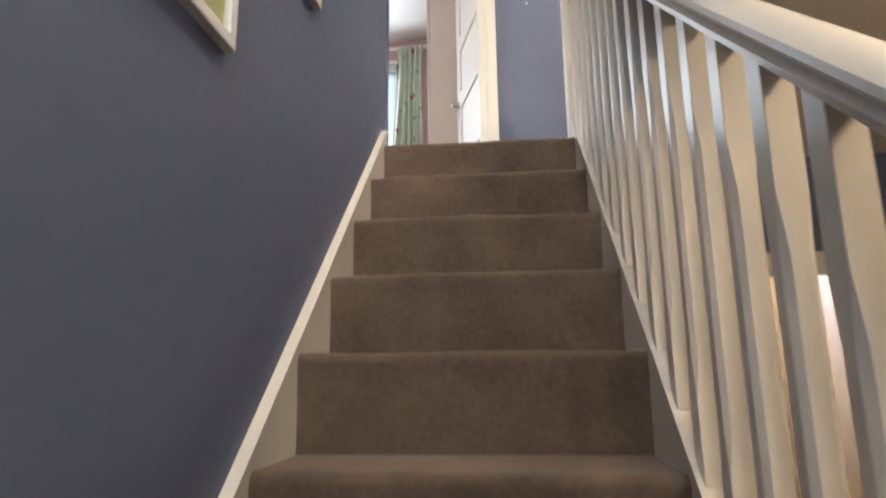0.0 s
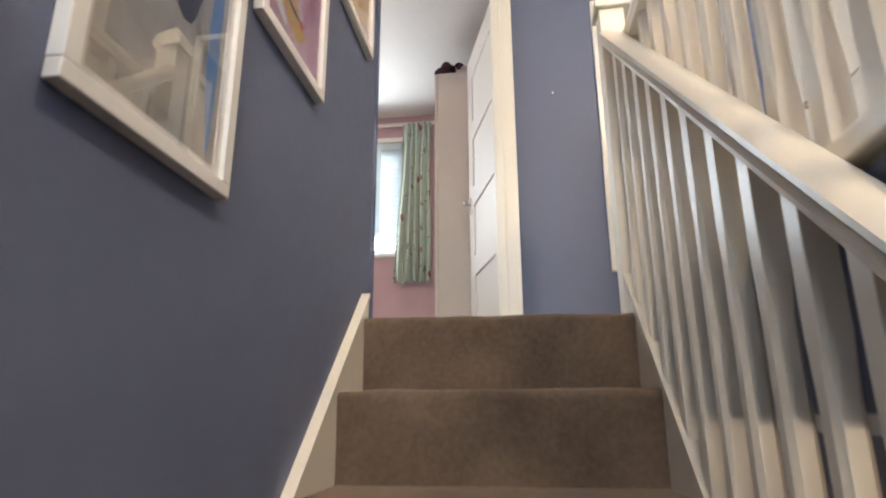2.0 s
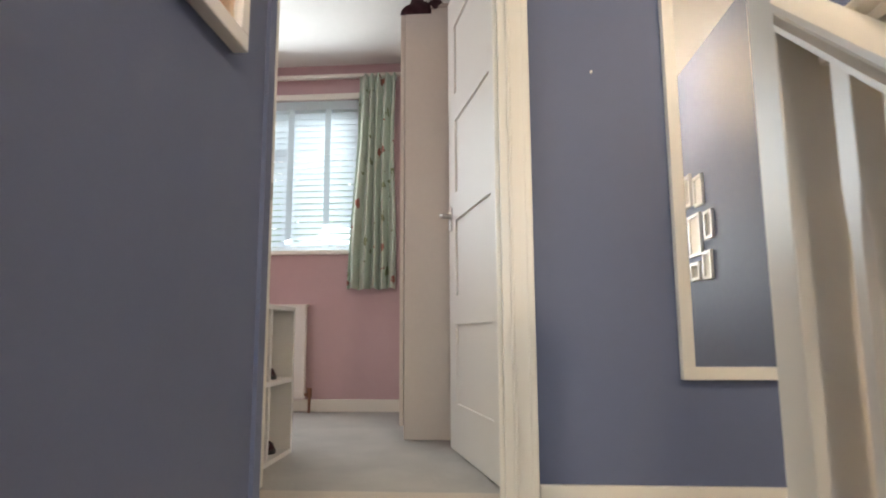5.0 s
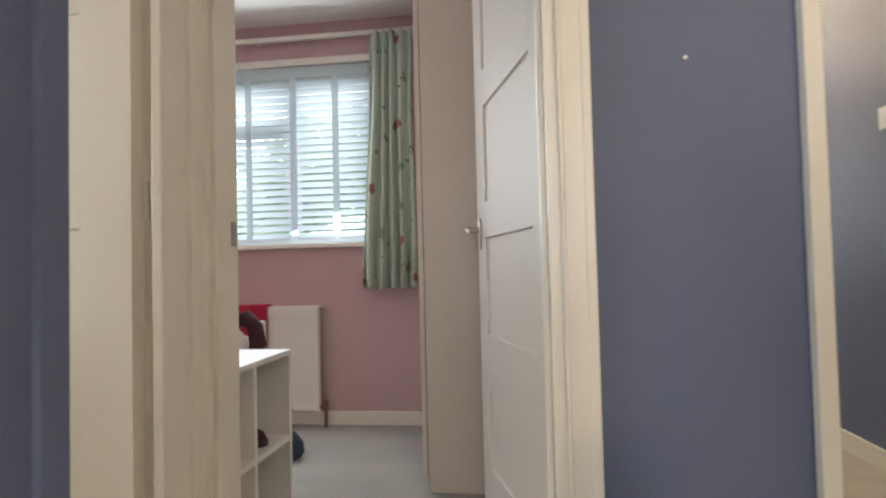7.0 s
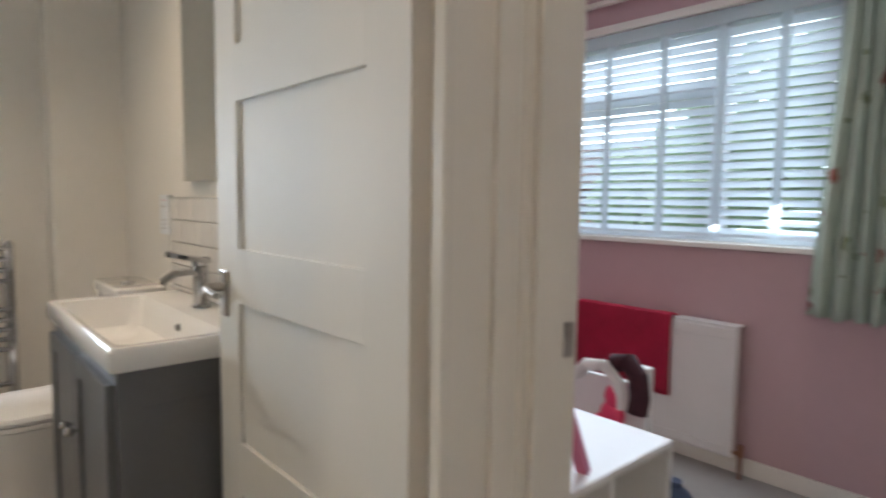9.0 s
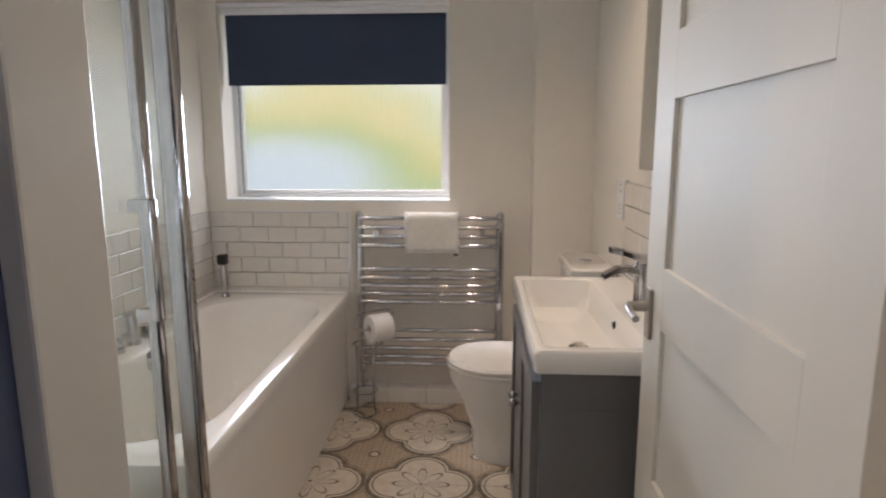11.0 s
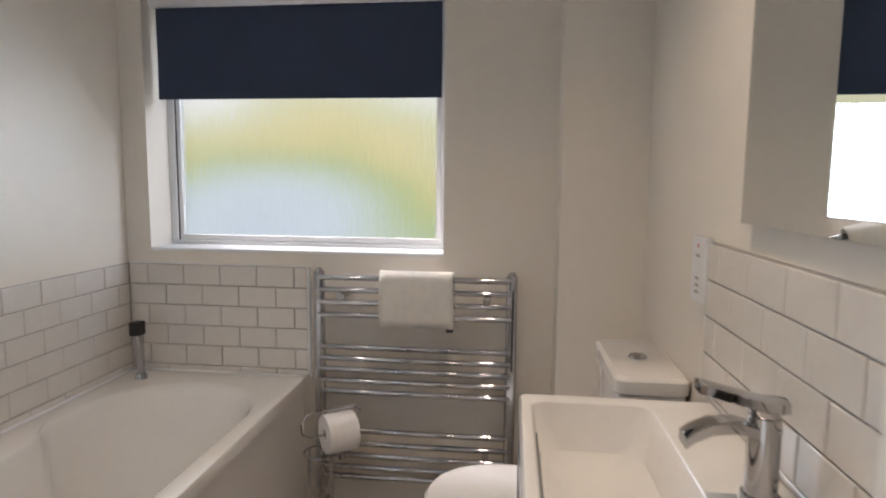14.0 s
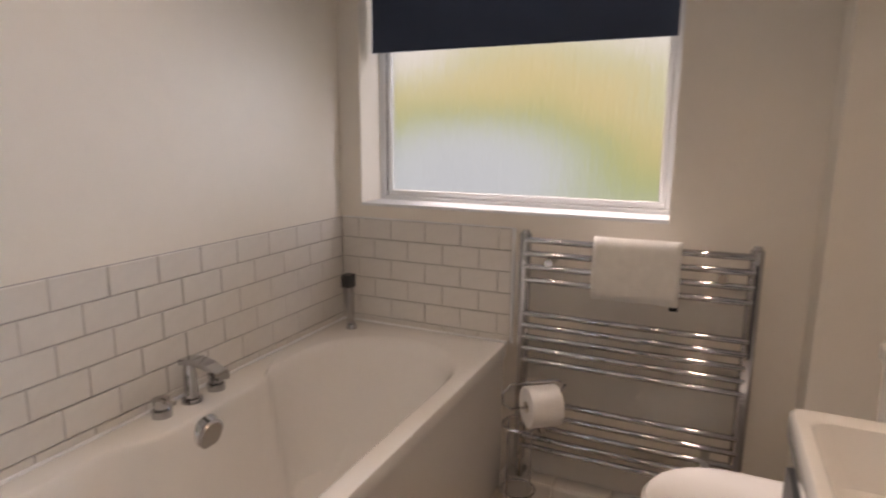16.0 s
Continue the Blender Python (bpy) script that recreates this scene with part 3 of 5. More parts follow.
def small_frames():
    k = 0
    for y, z, w, h in ((0.62, 1.42, 0.15, 0.2), (0.84, 1.44, 0.17, 0.22), (1.06, 1.40, 0.15, 0.2), (0.66, 1.14, 0.2, 0.26), (0.95, 1.12, 0.22, 0.28), (1.2, 1.15, 0.13, 0.18), (0.7, 0.92, 0.14, 0.18), (0.92, 0.88, 0.16, 0.12), (1.14, 0.90, 0.14, 0.18)):
        f = thing("photo_frame", "small white photo frame on the blue landing wall", "photo frame", (WALL_R, y, z), "small frames on the landing wall")
        for b in ((-0.02, 0, -w / 2, w / 2, -h / 2, -h / 2 + 0.02), (-0.02, 0, -w / 2, w / 2, h / 2 - 0.02, h / 2), (-0.02, 0, -w / 2, -w / 2 + 0.02, -h / 2 + 0.02, h / 2 - 0.02), (-0.02, 0, w / 2 - 0.02, w / 2, -h / 2 + 0.02, h / 2 - 0.02)):
            part("frame_bar", boxes(b), M_LAMINATE, f)
        part("mount", boxes((-0.008, -0.001, -w / 2 + 0.02, w / 2 - 0.02, -h / 2 + 0.02, h / 2 - 0.02)), A_GREY if k % 2 else M_PAPER, f)
        k += 1


small_frames()


def wall_mirror():
    m = thing("wall_mirror", "tall white framed mirror on the blue landing wall", "mirror", (0.60, END_Y, 0.345))
    w, h = 0.19, 1.42
    for b in ((-w, w, -0.03, 0, 0, 0.035), (-w, w, -0.03, 0, h - 0.035, h), (-w, -w + 0.035, -0.03, 0, 0.035, h - 0.035), (w - 0.035, w, -0.03, 0, 0.035, h - 0.035)):
        part("frame_bar", boxes(b, bevel=0.003), M_WHITE, m)
    part("mirror_glass", boxes((-w + 0.035, w - 0.035, -0.014, -0.002, 0.035, h - 0.035)), M_MIRROR, m, "silvered mirror glass")


wall_mirror()
nail = thing("picture_hook", "tiny white filler spot and hook on the blue wall", "hook", (0.197, END_Y, 1.27))
bm = bmesh.new()
tube(bm, (0, 0, 0), (0, -0.006, 0), 0.004)
part("hook", bm, M_PAPER, nail)

sw = thing("light_switch", "white square light switch on the blue wall", "light switch", (WALL_R, 1.98, 1.40))
part("plate", boxes((-0.009, 0, -0.043, 0.043, -0.043, 0.043), bevel=0.002), M_UPVC, sw)
part("rocker", boxes((-0.014, -0.009, -0.012, 0.012, -0.02, 0.02), bevel=0.002), M_UPVC, sw)


def door_leaf(name, label, width, height, at, rz, panels):
    """Shaker door: x along the leaf from the hinge, thickness along +y; panels: (bottom, top) of each sunk field."""
    d = thing(name, label, "door", at, "", rz)
    d["kind"] = "structure"
    T, st = 0.040, 0.112
    part("stile", boxes((0, st, 0, T, 0, height), bevel=0.0015), M_DOOR, d)
    part("stile", boxes((width - st, width, 0, T, 0, height), bevel=0.0015), M_DOOR, d)
    zs = [0.0] + [v for p in panels for v in p] + [height]
    for z0, z1 in zip(zs[0::2], zs[1::2]):
        part("rail", boxes((st, width - st, 0, T, z0, z1), bevel=0.0012), M_DOOR, d)
    for z0, z1 in panels:
        part("panel", boxes((st - 0.006, width - st + 0.006, 0.009, T - 0.009, z0 - 0.006, z1 + 0.006)), M_DOOR, d)
    for side in (0, 1):
        s = -1 if side == 0 else 1
        y = 0 if side == 0 else T
        pl = part("handle_plate", boxes((width - 0.058, width - 0.026, y + s * 0.0, y + s * 0.008, 0.908, 1.013), bevel=0.003), M_NICKEL, d, "brushed metal lever plate")
        bm = bmesh.new()
        tube(bm, (width - 0.042, y + s * 0.006, 0.975), (width - 0.042, y + s * 0.045, 0.975), 0.011)
        pipe(bm, [(width - 0.042, y + s * 0.042, 0.975), (width - 0.052, y + s * 0.049, 0.976), (width - 0.075, y + s * 0.050, 0.972), (width - 0.108, y + s * 0.047, 0.966)], 0.0075)
        part("lever", bm, M_NICKEL, pl, "brushed metal lever", True)
    for z in (0.22, 1.0, 1.72):
        bm = bmesh.new()
        tube(bm, (-0.006, 0.002, z - 0.04), (-0.006, 0.002, z + 0.04), 0.006)
        part("hinge", bm, M_DOOR, d)
    return d


PANELS = ((0.19, 0.508), (0.628, 0.945), (1.066, 1.383), (1.503, 1.82))
door_leaf("door_1", "white four-panel shaker door standing open into the bathroom", 0.713, 1.98, (-0.907, 3.117, 0.006), 180, PANELS)
door_leaf("door_2", "white four-panel shaker door standing open into the bedroom", 0.735, 1.98, (-0.045, 3.368, 0.006), 106.5, PANELS)

# door linings and architraves


def architrave(name, label, bars, mat_=None):
    a = thing(name, label, "door frame")
    a["kind"] = "structure"
    for nm, b in bars:
        part(nm, boxes(b, bevel=0.004), mat_ or M_WHITE, a)
    return a


architrave("trim_bedroom_door", "cream white moulded bedroom door frame", [
    ("lining", (-0.088, -0.055, 3.24, 3.366, 0.002, 2.03)), ("stop", (-0.103, -0.088, 3.27, 3.32, 0.002, 2.02)),
    ("architrave", (-0.062, 0.001, 3.228, 3.247, 0.0, 2.075)), ("bead", (-0.014, 0.006, 3.221, 3.240, 0.0, 2.08)), ("bead", (-0.062, -0.052, 3.222, 3.240, 0.0, 2.07)),
    ("lining", (-0.88, -0.846, 3.25, 3.40, 0.002, 2.03)), ("stop", (-0.846, -0.832, 3.27, 3.32, 0.002, 2.02)),
    ("head", (-0.846, -0.088, 3.24, 3.366, 2.03, 2.06)), ("architrave", (-0.87, -0.004, 3.226, 3.247, 2.045, 2.11))])
architrave("trim_bathroom_door", "cream white moulded bathroom door frame", [
    ("lining", (-0.985, -0.868, 3.119, 3.15, 0.002, 2.03)), 
    ("architrave", (-0.873, -0.855, 3.088, 3.222, 0.0, 2.10)), ("bead", (-0.872, -0.845, 3.19, 3.222, 0.0, 2.10)), ("bead", (-0.872, -0.849, 3.088, 3.106, 0.0, 2.09)),
    ("corner_post", (-0.88, -0.85, 3.222, 3.2495, 0.0, 2.10)),
    ("lining", (-0.985, -0.868, 2.30, 2.325, 0.002, 2.03)), ("head", (-0.985, -0.868, 2.325, 3.119, 2.0, 2.03)), ("architrave", (-0.87, -0.853, 2.33, 3.088, 2.01, 2.08))])
strike = thing("strike_plate", "metal strike plate let into the door frame", "strike plate", (-0.846, 3.375, 0.95))
part("plate", boxes((0, 0.0025, -0.012, 0.012, -0.03, 0.03)), M_NICKEL, strike)
architrave("trim_landing_door", "white door frame on the landing", [("architrave", (1.262, WALL_R, 2.24, 2.30, 0.0, 2.1)), ("architrave", (1.262, WALL_R, 3.05, 3.11, 0.0, 2.1)), ("architrave", (1.262, WALL_R, 2.30, 3.05, 2.05, 2.1))])
door_leaf("door_3", "white closed panel door on the landing", 0.735, 1.98, (1.30, 2.308, 0.006), 90, PANELS)

# ---- bathroom ----
BX0, BX1, BY0, BY1 = -3.33, -0.985, 1.355, 3.257
structure("wall_bath_window", M_CREAM, (BX0 - 0.22, BX0, BY0 - 0.12, 1.452, -0.1, TOP), (BX0 - 0.22, BX0, 2.585, BY1, -0.1, TOP), (BX0 - 0.22, BX0, 1.452, 2.585, -0.1, 1.035), (BX0 - 0.22, BX0, 1.452, 2.585, 2.0, TOP), label="cream bathroom wall around a window", category="wall")
structure("wall_bath_left", M_CREAM, (BX0, BX1 + 0.1, BY0 - 0.12, BY0, -0.1, TOP), label="cream bathroom wall above the bath", category="wall")
structure("wall_bath_basin", M_CREAM, (BX0 - 0.22, -0.88, BY1, 3.36, -0.1, TOP), label="cream bathroom wall behind the basin", category="wall")
structure("wall_bath_door", M_CREAM, (BX1, -0.87, BY0, 2.30, -0.1, TOP), (BX1, -0.87, 2.30, 3.15, 2.03, TOP), (BX1, -0.882, 3.15, BY1, -0.1, TOP), label="cream bathroom wall with the doorway", category="wall")
structure("wall_pipe_boxing", M_CREAM, (BX0, -3.16, 2.985, BY1, 0.0, TOP), label="cream pipe boxing in the corner", category="wall")
structure("ceiling_bath", M_CEIL, (BX0 - 0.22, -0.87, BY0 - 0.12, BY1, TOP, TOP + 0.1), label="white bathroom ceiling", category="ceiling")
bath_floor = structure("floor_bath", M_GROUT, (BX0, -0.87, BY0, BY1, -0.1, -0.004), label="patterned tile floor in brown and cream", category="floor")


def bath_window():
    w = thing("window_1", "white bathroom window with rain-textured obscure glass", "window", (BX0, 2.018, 1.035))
    w["kind"] = "structure"
    xo, hw, h = -0.145, 0.5665, 0.965
    for b in ((xo - 0.05, xo, -hw, hw, 0, 0.028), (xo - 0.05, xo, -hw, hw, h - 0.03, h), (xo - 0.05, xo, -hw, -hw + 0.028, 0.028, h - 0.03), (xo - 0.05, xo, hw - 0.028, hw, 0.028, h - 0.03)):
        part("window_frame", boxes(b, bevel=0.004), M_UPVC, w)
    for b in ((xo - 0.04, xo - 0.008, -hw + 0.028, hw - 0.028, 0.028, 0.05), (xo - 0.04, xo - 0.008, -hw + 0.028, -hw + 0.048, 0.05, h - 0.03), (xo - 0.04, xo - 0.008, hw - 0.048, hw - 0.028, 0.05, h - 0.03)):
        part("sash", boxes(b, bevel=0.003), M_UPVC, w)
    part("gasket", boxes((xo - 0.0085, xo - 0.0065, -hw + 0.028, -hw + 0.033, 0.028, h - 0.03)), M_BLACK, w)
    pane = part("pane", boxes((xo - 0.028, xo - 0.022, -hw + 0.046, hw - 0.046, 0.048, h - 0.03)), M_FROST, w, "obscure glass")
    pane.visible_shadow = False
    part("window_sill", boxes((xo, 0.004, -hw, hw, 0.0, 0.012), bevel=0.003), M_UPVC, w, "white plastic sill")
    b = thing("roller_blind", "navy blue roller blind drawn a third down", "blind", (BX0, 2.018, 1.0))
    bm = bmesh.new()
    tube(bm, (-0.045, -0.555, 0.965), (-0.045, 0.555, 0.965), 0.02)
    part("roller", bm, M_UPVC, b)
    bm = bmesh.new()
    loft(bm, [[(-0.066 + 0.001 * math.sin(i), -0.548, 0.965 - 0.345 * i / 8) for i in range(9)], [(-0.066 + 0.001 * math.sin(i), 0.548, 0.965 - 0.345 * i / 8) for i in range(9)]], close=False)
    ob = part("fabric", bm, M_NAVY, b)
    sm = ob.modifiers.new("thick", "SOLIDIFY")
    sm.thickness = 0.0015
    part("bottom_bar", boxes((-0.070, -0.062, -0.548, 0.548, 0.612, 0.622), bevel=0.002), M_NAVY, b)
    part("cassette", boxes((-0.07, -0.002, -0.56, 0.56, 0.978, 0.995), bevel=0.003), M_UPVC, b)


bath_window()


def rrect_ring(x0, x1, y0, y1, r, z, n=10):
    return rounded((x0 + x1) / 2, (y0 + y1) / 2, (x1 - x0) / 2, (y1 - y0) / 2, r, z, n)


def bathtub():
    b = thing("bathtub", "white acrylic bath with a smooth side panel", "bathtub", (0, 0, 0))
    x0, x1, y0, y1, h = -3.3205, -1.625, 1.3655, 2.068, 0.567
    bm = bmesh.new()

    def outline(a0, a1, b0, b1, far, near, z, bulge=0.0):
        """Ring round the tub, rounded by far at the window end and by near at the shower end, with a swell under the tap."""
        arcs = []
        for cx, cy, rad, a in ((a1 - near, b1 - near, near, 0), (a0 + far, b1 - far, far, 90), (a0 + far, b0 + far, far, 180), (a1 - near, b0 + near, near, 270)):
            arcs.append([(cx + rad * math.cos(radians(a + 90 * k / 11)), cy + rad * math.sin(radians(a + 90 * k / 11))) for k in range(12)])
        pts = []
        for k, arc in enumerate(arcs):
            (px, py), (qx, qy) = arc[-1], arcs[(k + 1) % 4][0]
            pts += arc + [(px + (qx - px) * q / 25, py + (qy - py) * q / 25) for q in range(1, 25)]
        ring = []
        for x, y in pts:
            u = max(0.0, min(1.0, (0.29 - abs(x + 2.48)) / 0.11))
            if y < (b0 + b1) / 2:
                y += bulge * u * u * (3 - 2 * u)
            ring.append((x, y, z))
        return ring

    rings = [outline(x0, x1, y0, y1, 0.02, 0.02, h - 0.045), outline(x0, x1, y0, y1, 0.02, 0.02, h - 0.008), outline(x0 + 0.003, x1 - 0.003, y0 + 0.003, y1 - 0.003, 0.02, 0.02, h - 0.002), outline(x0 + 0.009, x1 - 0.009, y0 + 0.009, y1 - 0.009, 0.02, 0.02, h)]
    for ins, rad, z in ((-0.008, 0.27, 0.0), (0.0, 0.268, -0.003), (0.008, 0.266, -0.012), (0.018, 0.26, -0.04), (0.045, 0.24, -0.15), (0.085, 0.21, -0.31), (0.125, 0.17, -0.385), (0.22, 0.10, -0.41)):
        rings.append(outline(x0 + 0.13 + ins * 2.2, x1 - 0.10 - ins * 1.6, y0 + 0.085 + ins * 0.7, y1 - 0.06 - ins * 0.8, rad, rad * 0.8, h + z, 0.052))
    vs = loft(bm, rings)
    bm.faces.new(vs[-1])
    part("tub", bm, M_ACRYLIC, b, smooth=True)
    part("side_panel", boxes((x0, x1 - 0.012, y1 - 0.03, y1 - 0.014, 0.0, h - 0.036), bevel=0.004), M_ACRYLIC, b, "glossy white bath panel")
    part("end_panel", boxes((x1 - 0.03, x1 - 0.012, y0, y1 - 0.031, 0.0, h - 0.036), bevel=0.004), M_ACRYLIC, b)
    bm = bmesh.new()
    tube(bm, (-2.435, 1.500, 0.512), (-2.435, 1.523, 0.507), 0.050, 0.046, 28)
    ov = part("overflow", bm, M_CHROME, b, "round chrome overflow", True)
    bm = bmesh.new()
    tube(bm, (-2.435, 1.523, 0.507), (-2.435, 1.529, 0.506), 0.040, 0.036, 28)
    part("overflow_dial", bm, M_NICKEL, ov, smooth=True)
    t = thing("bath_tap", "chrome bath mixer tap on the bath rim", "tap", (-2.475, 1.42, h))
    bm = bmesh.new()
    tube(bm, (0, 0, 0), (0, 0, 0.012), 0.028, 0.026, 20)
    tube(bm, (0, 0, 0.012), (0, 0, 0.12), 0.019, 0.018, 20)
    part("body", bm, M_CHROME, t, smooth=True)
    bm = bmesh.new()
    vs = loft(bm, [[(-0.02 + dx, y, z + dz) for dx, dz in ((0, -0.008), (0.04, -0.008), (0.04, 0.008), (0, 0.008))] for y, z in ((-0.02, 0.118), (0.03, 0.126), (0.08, 0.118), (0.125, 0.095))])
    bm.faces.new(vs[0]), bm.faces.new(vs[-1][::-1])
    part("spout", bm, M_CHROME, t, smooth=True)
    for dx in (-0.09, 0.10):
        bm = bmesh.new()
        tube(bm, (dx, 0, 0), (dx, 0, 0.02), 0.026, 0.026, 20)
        tube(bm, (dx, 0, 0.02), (dx, 0, 0.05), 0.019, 0.022, 20)
        box(bm, dx - 0.006, dx + 0.006, -0.005, 0.05, 0.04, 0.05, 0.003)
        part("tap_knob", bm, M_CHROME, t, smooth=True)
    s = thing("hand_shower", "slim chrome hand shower with black tip on the bath rim", "hand shower", (-3.215, 1.465, h))
    bm = bmesh.new()
    tube(bm, (0, 0, 0), (0, 0, 0.018), 0.022, 0.018, 20)
    part("holder", bm, M_CHROME, s, smooth=True)
    bm = bmesh.new()
    vs = loft(bm, [rounded(0.002 * k, -0.002 * k, 0.012 + 0.003 * k, 0.011 + 0.002 * k, 0.007, 0.018 + 0.05 * k, 3) for k in range(4)])
    bm.faces.new(vs[0]), bm.faces.new(vs[-1])
    part("handset", bm, M_CHROME, s, smooth=True)
    part("head", boxes((-0.018, 0.028, -0.024, 0.014, 0.165, 0.215), bevel=0.004), M_BLACK, s, "black spray head")


bathtub()


def towel_rail():
    r = thing("towel_radiator", "chrome ladder towel radiator on the cream wall", "towel radiator", (-3.25, 2.49, 0))
    hw = 0.345
    for y in (-hw, hw):
        bm = bmesh.new()
        vs = loft(bm, [rounded(0, y, 0.017, 0.019, 0.012, z, 4) for z in (0.17, 0.985)])
        bm.faces.new(vs[0]), bm.faces.new(vs[-1])
        part("upright", bm, M_CHROME, r, smooth=True)
        bm = bmesh.new()
        tube(bm, (0, y, 0.985), (0, y, 0.997), 0.014, 0.010)
        part("end_cap", bm, M_CHROME, r, smooth=True)
    for z in (0.965, 0.920, 0.875, 0.830, 0.712, 0.670, 0.629, 0.588, 0.547, 0.400, 0.352, 0.306, 0.262, 0.225):
        bm = bmesh.new()
        pipe(bm, [(0.010 + 0.005 * (1 - u * u), hw * u, z) for u in [i / 6 - 1 for i in range(13)]], 0.0105, 12)
        part("bar", bm, M_CHROME, r, smooth=True)
    for y, z in ((-0.26, 0.895), (0.26, 0.895), (-0.26, 0.30), (0.26, 0.30)):
        bm = bmesh.new()
        tube(bm, (-0.08, y, z), (0.025, y, z), 0.014, 0.014, 16)
        part("bracket", bm, M_CHROME, r, smooth=True)
    for y in (-hw, hw):
        bm = bmesh.new()
        pipe(bm, [(0, y, 0.17), (0, y, 0.10), (-0.02, y, 0.085), (-0.078, y, 0.085)], 0.011)
        part("valve_pipe", bm, M_CHROME, r, smooth=True)
    t = thing("hand_towel", "small folded white terry towel over the top bars", "towel", (-3.25, 2.505, 0))
    bm = bmesh.new()
    rows = []
    prof = [(0.035, 0.80)] + [(0.040, 0.80 + 0.16 * i / 6) for i in range(1, 7)] + [(0.034, 0.978), (0.022, 0.988), (0.008, 0.980)] + [(0.002, 0.96 - 0.1 * i / 4) for i in range(5)]
    for i in range(15):
        y = -0.13 + 0.26 * i / 14
        rows.append([(x + 0.004 * noise.noise((y * 20, z * 14, 1)), y + 0.005 * noise.noise((z * 12, i * 0.2, 7)), z + (0.006 * noise.noise((y * 9, 2, 3)) if z < 0.9 else 0)) for x, z in prof])
    loft(bm, rows, close=False)
    ob = part("cloth", bm, M_TOWEL, t, smooth=True)
    so = ob.modifiers.new("thick", "SOLIDIFY")
    so.thickness, so.offset = 0.008, 1
    part("care_label", boxes((0.036, 0.040, 0.105, 0.13, 0.785, 0.80)), M_BLACK, t, "black fabric tag")


towel_rail()


def roll_stand():
    s = thing("toilet_roll_stand", "free-standing chrome wire toilet roll holder", "toilet roll holder", (-3.13, 2.18, 0), "", 37)
    bm = bmesh.new()
    pipe(bm, [(0.06 * math.cos(a), 0.06 * math.sin(a), 0.006) for a in [6.2832 * i / 20 for i in range(21)]], 0.0045, 8)
    part("base_ring", bm, M_CHROME, s, smooth=True)
    for a in (0.4, 1.97, 3.54, 5.11):
        bm = bmesh.new()
        pipe(bm, [(0.06 * math.cos(a), 0.06 * math.sin(a), 0.006), (0.056 * math.cos(a), 0.056 * math.sin(a), 0.2), (0.056 * math.cos(a), 0.056 * math.sin(a), 0.36)], 0.0035, 8)
        part("wire", bm, M_CHROME, s, smooth=True)
    for z in (0.12, 0.36):
        bm = bmesh.new()
        pipe(bm, [(0.057 * math.cos(a), 0.057 * math.sin(a), z) for a in [6.2832 * i / 20 for i in range(21)]], 0.0035, 8)
        part("hoop", bm, M_CHROME, s, smooth=True)
    bm = bmesh.new()
    pipe(bm, [(0.02, 0.052, 0.36), (0.04, 0.105, 0.44), (0.065, 0.125, 0.515), (0.07, 0.10, 0.535), (0.07, 0.0, 0.538), (0.07, -0.06, 0.535), (0.07, -0.088, 0.505), (0.07, -0.085, 0.47), (0.07, -0.06, 0.452), (0.07, 0.03, 0.452)], 0.0045, 8)
    part("arm", bm, M_CHROME, s, smooth=True)
    r = thing("toilet_roll", "white toilet roll hung on the wire arm", "toilet roll", (-3.101, 2.258, 0.452), "", 37)
    bm = bmesh.new()
    k = 32
    rings = [[(rad * math.cos(6.2832 * i / k), y, rad * math.sin(6.2832 * i / k)) for i in range(k)] for rad, y in ((0.02, -0.052), (0.064, -0.052), (0.066, -0.048), (0.066, 0.048), (0.064, 0.052), (0.02, 0.052), (0.02, -0.052))]
    loft(bm, rings)
    part("paper", bm, M_PAPER, r, smooth=True)
    bm = bmesh.new()
    rings = [[(rad * math.cos(6.2832 * i / k), y, rad * math.sin(6.2832 * i / k)) for i in range(k)] for rad, y in ((0.0196, -0.049), (0.0196, 0.049), (0.018, 0.049), (0.018, -0.049), (0.0196, -0.049))]
    loft(bm, rings)
    part("core", bm, M_WARDROBE, r, "brown card core", True)


roll_stand()


